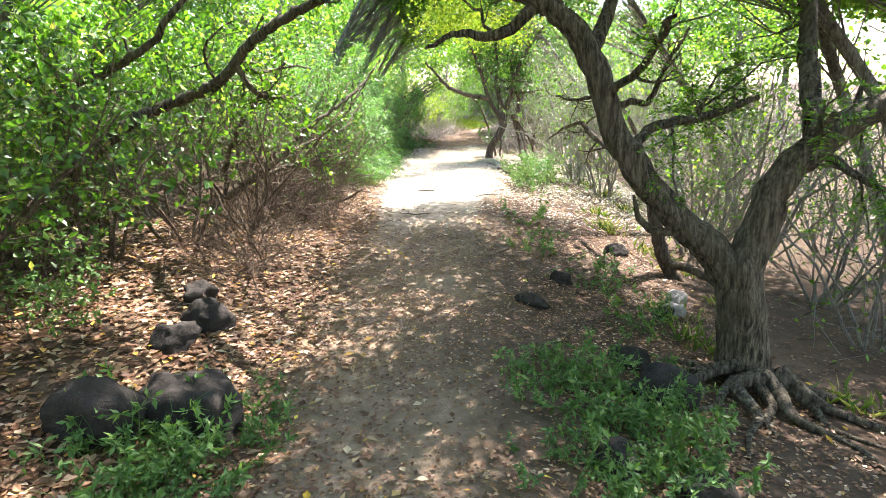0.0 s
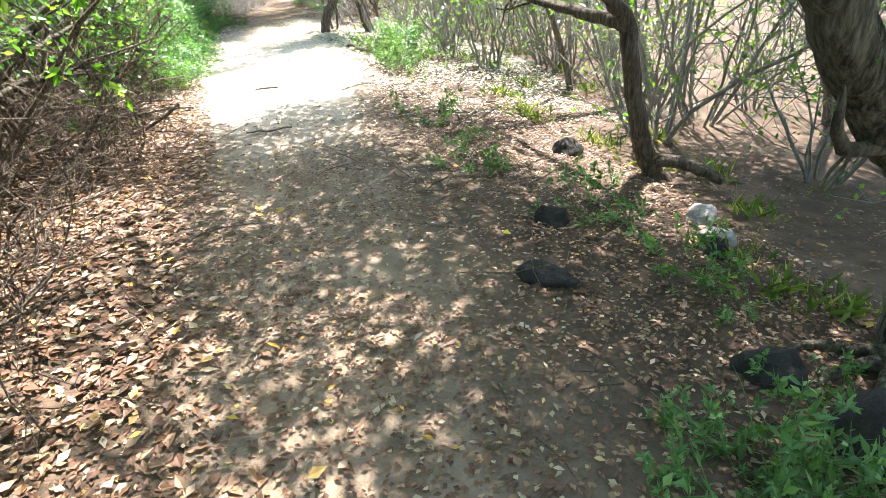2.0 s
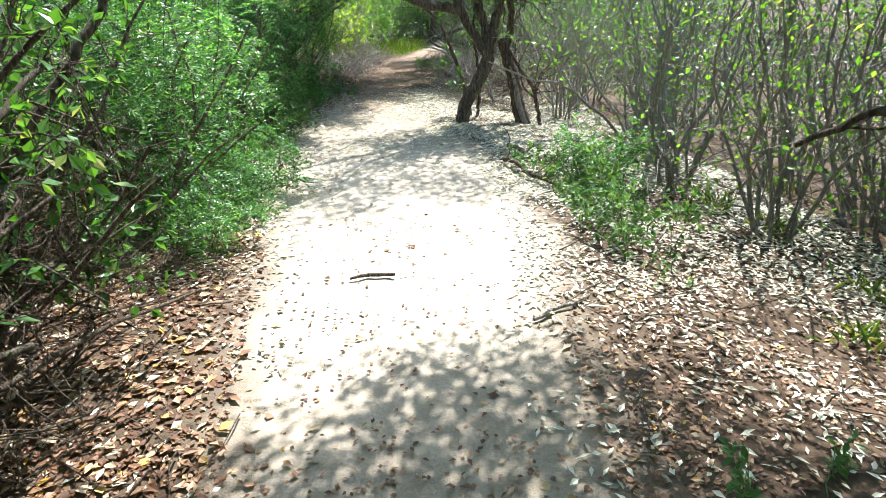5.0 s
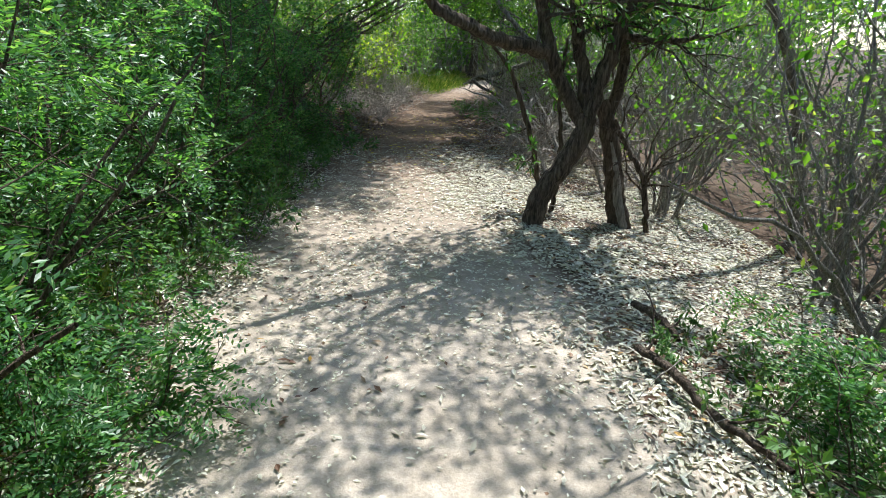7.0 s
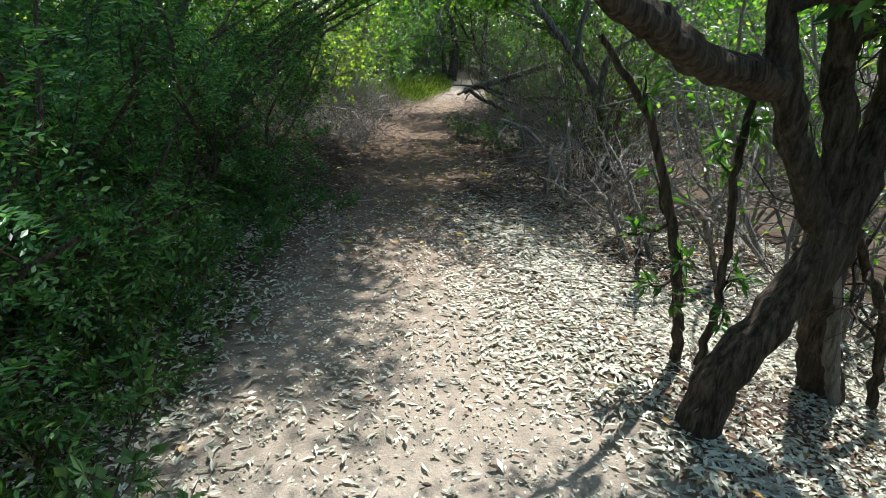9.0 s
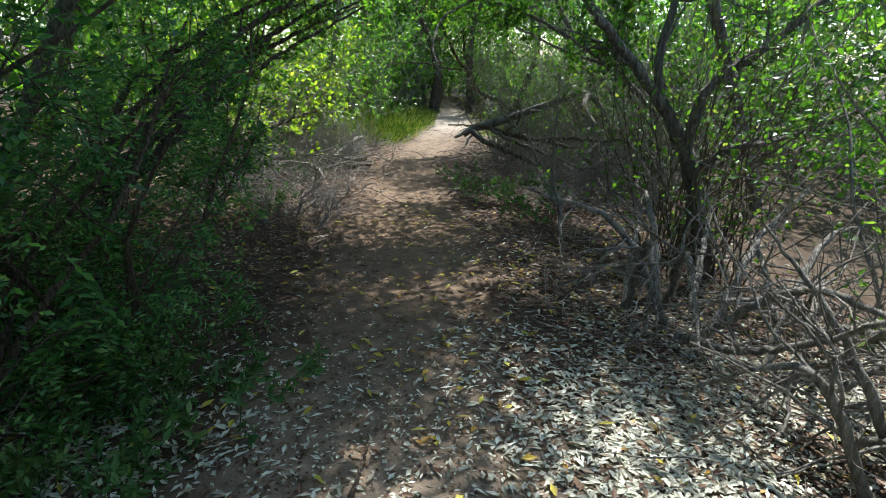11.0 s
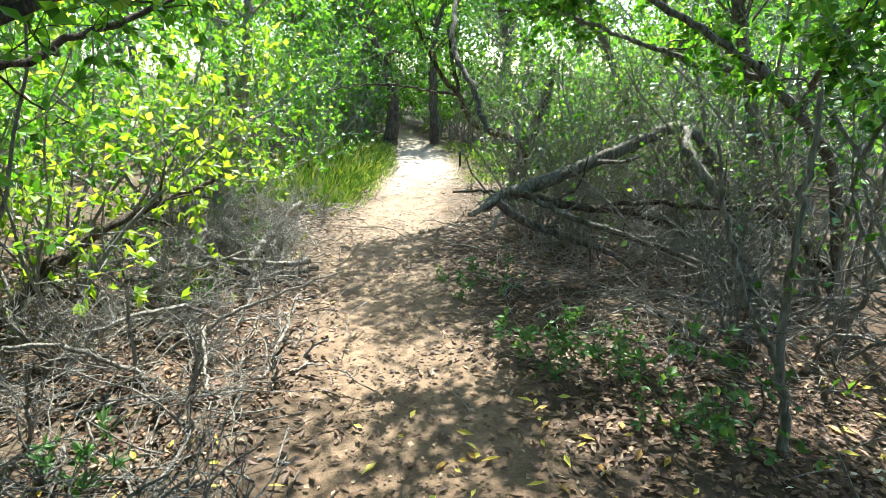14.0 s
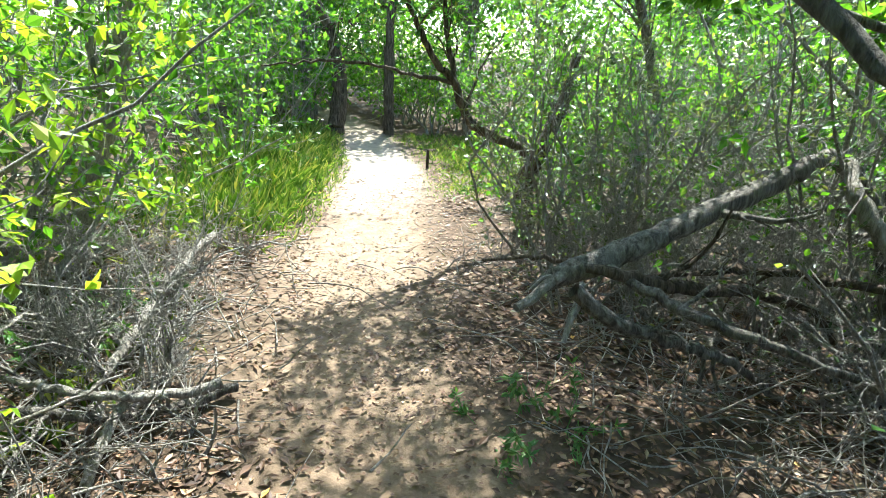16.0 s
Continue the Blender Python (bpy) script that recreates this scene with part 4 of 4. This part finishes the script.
scatter([mimosa], [(-1.75, 11.1), (-1.95, 11.5), (-1.6, 11.7), (-1.9, 12.2), (-2.0, 10.6), (-1.75, 10.3), (1.35, 11.4), (1.6, 11.9)], 10, 0.8, 1.2)


def grass_patch(label, spots, seed, per, tall, spread):
    r = np.random.default_rng(seed)
    c = np.repeat(np.array(spots, float), per, 0) + r.normal(0, spread, (len(spots) * per, 2))
    ok = np.abs(c[:, 0] - centre(c[:, 1])) > half(c[:, 1]) * 0.93
    c = c[ok]
    b = np.column_stack([c, height(c[:, 0], c[:, 1]) - 0.01])
    ax = r.normal(0, 0.55, b.shape) + [0, 0, 1]
    ob = new("grass", mesh_of("grass", [blades(b, ax, tall * r.uniform(0.4, 1.2, len(b)) * np.clip(0.35 + 1.3 * (np.abs(c[:, 0] - centre(c[:, 1])) - half(c[:, 1])), 0.3, 1.1), 0.0035, r, 0.2, 0.3)], GRASS, False))
    return tagged(ob, label, "grass", kind="stuff")


grass_patch("sunlit green grass on the path's verge", band(41, 90, 25.2, 31, 0.0, 1.3, -1), 1, 150, 0.22, 0.3)
grass_patch("low bright grass in the sun", band(42, 80, 26.2, 30.5, 0.0, 2.4, 1), 3, 90, 0.1, 0.2)
grass_patch("thin green grass under the bushes", band(43, 40, 10.5, 16, 0.0, 0.6, -1) + band(44, 18, 3.5, 12, 1.6, 3.0, 1) + band(45, 5, 22.5, 24.5, 0.5, 1.0, -1), 2, 60, 0.14, 0.1)


# ---------------------------------------------------------------- leaf litter and fallen twigs
def litter(label, mat, seed, n, y0, y1, weight, length, width, lift=0.004, reach=(-3.0, 3.0), least=0.08):
    """Fallen leaves strewn by a weight that depends on the distance past the path's edge."""
    r = np.random.default_rng(seed)
    y = r.uniform(y0, y1, n * 4)
    d = r.uniform(*reach, n * 4)
    w = weight(np.abs(d) - half(y), np.sign(d), y) * np.clip(0.55 + 0.9 * waves(d, y, 3.5, seed + 50), least, 1)
    ok = r.uniform(0, 1, len(y)) < w
    x, y = (centre(y) + d)[ok][:n], y[ok][:n]
    b = np.column_stack([x, y, height(x, y) + lift + r.uniform(0, 0.015, len(x))])
    a = r.uniform(0, 6.283, len(x))
    ax = np.column_stack([np.cos(a), np.sin(a), r.normal(0, 0.12, len(x))])
    ob = new("leaf_litter", mesh_of("leaf_litter", [blades(b, ax, length * r.uniform(0.55, 1.3, len(x)), width * r.uniform(0.7, 1.3, len(x)), r, 0.22, 0.06, np.array([0, 0, 3.0]))], mat, False))
    return tagged(ob, label, "leaf litter", kind="stuff")


litter("russet dead leaves under the thicket", LITTER_RED, 1, 40000, 0.5, 12.5, lambda e, s, y: np.where(s < 0, np.clip(0.35 + e * 1.2, 0.05, 1), 0.02 + 0 * e) * np.interp(y, [9, 12.5], [1, 0.05]) * np.where(e < 0, np.interp(y, [6.8, 8.8], [1, 0.06]), 1), 0.06, 0.017, least=0.4)
litter("scattered brown leaves on the trodden earth", LITTER_BROWN, 2, 16000, 0.5, 13, lambda e, s, y: np.interp(y, [9, 13], [1, 0.1]) * np.where(s > 0, np.clip(0.1 + e * 0.35, 0.05, 0.6), 0.05 + 0 * e) * np.where(e < 0, np.interp(y, [6.5, 8.5], [1, 0.1]), 1), 0.036, 0.009, 0.004, (-1.5, 4.2))
litter("bleached narrow leaves under the trees", LITTER_GREY, 3, 68000, 7.5, 20, lambda e, s, y: np.where(s > 0, np.clip(0.9 + e * 1.6, 0.10, 1.6), np.clip(0.35 + e * 0.8, 0.07, 0.6)) * np.interp(y, [7.5, 9.5, 12.5, 16.6, 18.4], [0.0, 0.2, 1, 1, 0.03]) * np.where(e < -0.25, np.interp(y, [11.2, 13.5], [0.03, 1]), 1), 0.055, 0.0095, 0.004, (-2.0, 3.6))
litter("brown curled leaves among the bleached ones", LITTER_RED, 11, 9000, 11.5, 19, lambda e, s, y: np.where(s > 0, np.clip(0.5 + e * 1.5, 0.03, 1.2), 0.05), 0.055, 0.011, 0.006, (-2.0, 3.4))
litter("dark brown leaves along the shaded path", LITTER_BROWN, 4, 34000, 16, 28, lambda e, s, y: np.clip(0.45 + e * 1.1, 0.12, 1) * np.interp(y, [16, 18.5, 25, 28], [0.1, 1, 0.9, 0.2]), 0.052, 0.012)
litter("pale fallen leaves among the brown", LITTER_RED, 5, 3500, 17, 27, lambda e, s, y: np.clip(0.3 + e * 0.8, 0.1, 0.8), 0.05, 0.012)
litter("crumbled leaf bits on the trodden earth", LITTER_RED, 8, 34000, 0.5, 11, lambda e, s, y: np.where(e < 0, np.interp(y, [6.5, 8.5], [0.5, 0.03]), np.interp(y, [8.5, 11], [0.5, 0.05])), 0.03, 0.009, 0.003, (-1.6, 2.6))
litter("crumbled pale leaf bits on the trodden earth", LITTER_GREY, 9, 22000, 11, 18.5, lambda e, s, y: np.interp(y, [11, 13.5, 16.3, 18.5], [0.1, 0.5, 0.5, 0.0]) + 0 * e, 0.024, 0.006, 0.002, (-1.6, 2.2))
litter("crumbled brown leaf bits on the trodden earth", LITTER_BROWN, 10, 26000, 16, 28, lambda e, s, y: 0.5 + 0 * e, 0.024, 0.007, 0.002, (-1.5, 2.0))
litter("dark leaf crumbs trodden into the brown earth", LITTER_BROWN, 12, 14000, 1.5, 9.5, lambda e, s, y: np.interp(y, [7, 9.5], [0.5, 0.02]) + 0 * e, 0.026, 0.009, 0.003, (-1.4, 2.6))
litter("yellow fallen leaves", LITTER_GOLD, 6, 750, 16.6, 20.8, lambda e, s, y: 0.5 + 0 * e, 0.07, 0.012, 0.012)
litter("yellow fallen leaves", LITTER_GOLD, 7, 150, 1, 7.4, lambda e, s, y: np.where(s < 0, 0.6, 0.12), 0.06, 0.015, 0.012)


def strewn_twigs(label, mat, seed, spots, n, length, lift):
    r = np.random.default_rng(seed)
    pc = []
    for k in range(n):
        x, y = spots[k % len(spots)]
        x, y = x + r.normal(0, 0.28), y + r.normal(0, 0.28)
        a = r.uniform(0, 6.283)
        pc.append(tube(shoot(r, (x, y, gz(x, y) + r.uniform(0.003, lift)), (math.cos(a), math.sin(a), r.normal(0.05, 0.22)), length * r.uniform(0.4, 1.4), r.uniform(0.0022, 0.006), 5, 0.2, -0.02), 4))
    ob = new("fallen_twigs", mesh_of("fallen_twigs", pc, mat))
    return tagged(ob, label, "twigs", kind="stuff")


strewn_twigs("dry brown twigs fallen beneath the thicket", TWIG_BROWN, 1, band(51, 40, 4.5, 10.5, 0.25, 1.5, -1) + band(52, 26, 4, 12, 0.2, 2.0, 1), 620, 0.4, 0.12)
strewn_twigs("pale dead twigs lying in the litter", BARK_PALE, 2, band(53, 26, 15.5, 19.5, 0.4, 2.2, 1) + band(54, 70, 20.0, 25, 0.15, 1.5, -1) + band(55, 55, 20.5, 24.5, 0.4, 1.8, 1) + band(56, 12, 10, 16, 0.2, 1.6, 1), 1700, 0.42, 0.16)


def dead_branch(label, ctrl, seed, wood=None, subs=5, sub_len=0.4, name="dead_branch"):
    """A fallen branch lying where it dropped, with its broken side shoots."""
    r = np.random.default_rng(seed)
    c = np.array(ctrl, float)
    x, y = c[0, :2]
    z = gz(x, y)
    e = root(name, x, y, z, label, "branch")
    c[:, :3] -= (x, y, z)
    path = spline(c, 0.05)
    path[1:-1, :3] += r.normal(0, 0.006, (len(path) - 2, 3))
    main = part("branch", [tube(path, 8, 0.06, r)], wood or BARK_PALE, e)
    for s in clear_of(branching(r, path, subs, sub_len, 6, 0.25, 0.0, 0.15, 0.9, 0.45), (x, y, z)):
        part("side_shoot", [tube(s, 5, 0.05, r)] + [tube(t, 3) for t in branching(r, s, 3, sub_len * 0.5, 4, 0.25, 0.0, 0.2)], wood or BARK_PALE, e)
    return e


dead_branch("thick fallen limb, brown bark peeling, propped in the thicket", [(1.0, 22.5, 0.5, 0.03), (1.12, 22.42, 0.6, 0.05), (1.36, 22.4, 0.67, 0.056), (1.59, 22.4, 0.75, 0.052), (1.89, 22.4, 0.85, 0.05), (2.22, 22.4, 0.96, 0.046), (2.6, 22.4, 1.05, 0.04), (2.9, 22.3, 0.7, 0.036), (3.2, 22.2, -0.15, 0.034)], 1, BARK_GREY, 5, 0.5)
dead_branch("long pale fallen branch sloping to the ground", [(1.02, 22.25, 0.6, 0.03), (1.21, 22.2, 0.46, 0.032), (1.49, 22.2, 0.34, 0.028), (1.94, 22.2, 0.14, 0.022), (2.3, 22.15, -0.12, 0.012)], 2, BARK_GREY, 8, 0.45)
dead_branch("dark splintered fallen branch", [(1.15, 22.36, 0.64, 0.02), (1.3, 22.3, 0.62, 0.028), (1.61, 22.3, 0.52, 0.03), (2.16, 22.3, 0.43, 0.028), (2.62, 22.3, 0.25, 0.02), (3.0, 22.3, -0.16, 0.012)], 3, BARK_DARK, 6)
dead_branch("straight thin brown stick jutting over the litter", [(1.3, 22.55, 0.58, 0.012), (1.0, 22.6, 0.62, 0.011), (0.8, 22.6, 0.62, 0.007)], 4, TWIG_BROWN, 1, 0.15)
dead_branch("short broken pale branch end", [(1.12, 22.42, 0.62, 0.024), (0.98, 22.4, 0.55, 0.022), (0.85, 22.38, 0.49, 0.018)], 5, BARK_PALE, 1, 0.15)
dead_branch("stubby pale split branch end", [(1.1, 22.3, 0.6, 0.016), (1.0, 22.22, 0.5, 0.014), (0.95, 22.18, 0.42, 0.01)], 21, BARK_PALE, 1, 0.12)
dead_branch("long grey dead limb lying over the thicket's edge", [(1.2, 22.4, 0.66, 0.02), (1.5, 22.1, 0.5, 0.024), (1.9, 21.8, 0.36, 0.02), (2.3, 21.5, 0.2, 0.016), (2.9, 21.2, -0.2, 0.01)], 6, BARK_GREY, 9, 0.5)
dead_branch("smooth pale limb split down the bark", [(2.6, 22.35, 1.04, 0.04), (2.5, 22.2, 0.9, 0.042), (2.6, 22.05, 0.68, 0.038), (2.9, 22.0, 0.2, 0.03), (3.1, 22.0, -0.18, 0.026)], 22, BARK_PALE, 2, 0.3)
dead_branch("dark dead limb caught in the thicket", [(3.6, 21.7, -0.1, 0.03), (3.0, 21.8, 0.46, 0.028), (2.7, 22.0, 0.5, 0.024), (2.32, 22.5, 0.46, 0.02), (1.9, 22.7, 0.4, 0.012)], 20, BARK_DARK, 6)
dead_branch("pale bare branch lying on the dead brush", [(-0.26, 22.72, 0.16, 0.022), (-0.45, 22.7, 0.15, 0.02), (-0.63, 22.66, 0.2, 0.018), (-0.82, 22.78, 0.2, 0.016), (-1.1, 23.0, 0.2, 0.01)], 8)
dead_branch("pale barkless log on the brush beside the path", [(-0.22, 24.6, 0.2, 0.022), (-0.36, 24.2, 0.2, 0.026), (-0.47, 23.8, 0.18, 0.028), (-0.58, 23.36, 0.17, 0.026), (-0.73, 22.9, 0.1, 0.018)], 9, None, 4)
dead_branch("short pale stick leaning on the brush", [(-0.6, 22.68, 0.16, 0.018), (-0.66, 22.5, 0.12, 0.02), (-0.7, 22.35, 0.05, 0.02)], 10, None, 1, 0.15)
dead_branch("long thin stick at the path's edge", [(-0.38, 21.95, 0.2, 0.008), (-0.48, 21.65, 0.1, 0.009), (-0.6, 21.3, 0.02, 0.008)], 11, None, 2, 0.2)
dead_branch("forked grey log with a broken end", [(-0.2, 22.85, 0.05, 0.022), (-0.58, 22.7, 0.08, 0.02), (-0.98, 22.6, 0.24, 0.018), (-1.5, 22.4, 0.2, 0.012)], 12, BARK_GREY, 5)
dead_branch("bare leaning limb at the edge of the green thicket", [(-2.1, 21.9, 0.0, 0.036), (-1.85, 22.0, 0.3, 0.034), (-1.54, 22.2, 0.55, 0.03), (-1.24, 22.4, 0.68, 0.024), (-0.84, 22.6, 0.8, 0.012)], 13, BARK_DARK, 6)
dead_branch("curved dry root-like branch in the litter", [(0.75, 12.3, 0.03, 0.02), (0.8, 12.0, 0.07, 0.022), (0.86, 11.7, 0.04, 0.02), (1.0, 11.4, 0.02, 0.012)], 14, BARK_DARK, 4, 0.3)
dead_branch("stubby dark broken stick in the litter", [(0.9, 12.75, 0.06, 0.022), (0.98, 12.6, 0.05, 0.024), (1.02, 12.4, 0.01, 0.016)], 15, BARK_DARK, 1, 0.12)
dead_branch("thin stick across the trodden path", [(-0.42, 7.97, 0.015, 0.007), (-0.6, 7.96, 0.02, 0.008), (-0.82, 8.02, 0.012, 0.006)], 16, TWIG_BROWN, 1, 0.1, "stick")
dead_branch("small dark stick on the sunlit path", [(-0.45, 9.9, 0.006, 0.010), (-0.6, 9.93, 0.008, 0.012), (-0.72, 9.9, 0.004, 0.007)], 17, BARK_DARK, 1, 0.08, "stick")
dead_branch("pale stick at the edge of the path", [(0.22, 9.22, 0.015, 0.01), (0.4, 9.3, 0.02, 0.011), (0.58, 9.42, 0.012, 0.008)], 18, BARK_PALE, 1, 0.12, "stick")
dead_branch("thin bent twig lying on the path", [(-0.7, 16.6, 0.012, 0.006), (-0.62, 16.85, 0.02, 0.007), (-0.58, 17.05, 0.012, 0.004)], 19, TWIG_BROWN, 1, 0.12, "stick")
r0 = random.Random(5)
for k in range(22):
    a = r0.uniform(0, 6.28)
    x, y = 1.75 + r0.uniform(-0.7, 0.8), 17.1 + r0.uniform(-0.9, 1.1)
    L = r0.uniform(0.7, 1.5)
    dead_branch("bleached dead branch in a brush heap", [(x, y, gz(x, y) + r0.uniform(0.02, 0.1), 0.024), (x + L * 0.4 * math.cos(a), y + L * 0.4 * math.sin(a), gz(x, y) + r0.uniform(0.25, 0.65), 0.019), (x + L * math.cos(a), y + L * math.sin(a), gz(x, y) + r0.uniform(0.2, 0.95), 0.006)], 30 + k, BARK_PALE, 9, 0.6)
for k in range(9):
    a = r0.uniform(0, 6.28)
    x, y = -1.1 + r0.uniform(-0.5, 0.5), 21.3 + r0.uniform(-0.7, 3.2)
    L = r0.uniform(0.5, 1.1)
    dead_branch("bleached dead branch in a brush heap", [(x, y, gz(x, y) + 0.03, 0.012), (x + L * 0.4 * math.cos(a), y + L * 0.4 * math.sin(a), gz(x, y) + r0.uniform(0.1, 0.3), 0.010), (x + L * math.cos(a), y + L * math.sin(a), gz(x, y) + r0.uniform(0.05, 0.4), 0.004)], 60 + k, BARK_PALE, 6, 0.4)


# ---------------------------------------------------------------- stones and the post
def rock(label, x, y, sx, sy, sz, seed, mat=None):
    bm = bmesh.new()
    bmesh.ops.create_icosphere(bm, subdivisions=4, radius=1)
    o = Vector((seed * 3.7, seed * 1.3, seed * 2.1))
    chip = random.Random(seed)
    cuts = [Vector((chip.gauss(0, 1), chip.gauss(0, 1), chip.gauss(0, 0.8))).normalized() for _ in range(9)]
    for v in bm.verts:
        n = v.co.normalized()
        cut = min(1.0, *(0.72 / max(0.05, n.dot(c)) for c in cuts))
        k = cut * (1 + 0.22 * noise.noise(n * 1.3 + o) + 0.13 * noise.noise(n * 3.1 + o) + 0.07 * noise.noise(n * 8 + o) + 0.03 * noise.noise(n * 21 + o))
        q = n * k
        v.co = Vector((q.x * sx, q.y * sy, q.z * sz))
    me = bpy.data.meshes.new("stone")
    bm.to_mesh(me)
    bm.free()
    me.polygons.foreach_set("use_smooth", [True] * len(me.polygons))
    me.materials.append(mat or BASALT)
    ob = new("stone", me)
    ob.matrix_basis = pose(x, y, gz(x, y) + sz * 0.2, 0, 0, seed * 47)
    return tagged(ob, label, "stone")


rock("large dark rough stone half buried in litter", -1.33, 2.95, 0.2, 0.3, 0.25, 1)
rock("dark flat stone beside a larger one", -1.62, 2.72, 0.2, 0.22, 0.2, 2)
rock("dark rounded stone in dead leaves", -1.9, 4.35, 0.13, 0.12, 0.12, 3)
rock("dark lumpy stone in dead leaves", -1.68, 3.95, 0.17, 0.15, 0.16, 4)
rock("dark small stone at the thicket's foot", -1.72, 3.6, 0.15, 0.14, 0.14, 5)
rock("dark stone lying in the brown earth", 0.9, 5.45, 0.1, 0.12, 0.1, 6)
rock("flat dark stone sunk in the path's shoulder", 0.53, 4.85, 0.17, 0.11, 0.07, 7)
rock("pale grey stone under the forked tree", 1.78, 5.12, 0.11, 0.12, 0.09, 8, PALE_STONE)
rock("pale grey stone under the forked tree", 1.9, 5.4, 0.12, 0.1, 0.09, 9, PALE_STONE)
rock("dark grey stone under the forked tree", 1.66, 4.98, 0.1, 0.1, 0.08, 10)
rock("dark stone among green weeds", 1.1, 4.0, 0.15, 0.13, 0.1, 11)
rock("large dark stone at the foot of the forked tree", 1.2, 3.55, 0.26, 0.2, 0.16, 12)
rock("dark stone among green weeds", 0.7, 2.75, 0.14, 0.12, 0.1, 13)
rock("dark stone among green weeds", 1.05, 2.6, 0.17, 0.14, 0.1, 14)
rock("dark stone at the edge of the path", -0.95, 2.2, 0.15, 0.13, 0.1, 15)
rock("dark stone on the bare slope", 1.75, 6.9, 0.15, 0.15, 0.1, 16)

pz = gz(2.5, 27.6)
post = root("marker_post", 2.5, 27.6, pz, "short dark wooden post in the grass", "post")
part("shaft", [tube(np.array([(0, 0, -0.1, 0.02), (0, 0, 0.1, 0.02), (0.005, 0, 0.24, 0.019), (0.006, 0, 0.25, 0.004)]), 10, 0.03)], POST_WOOD, post)
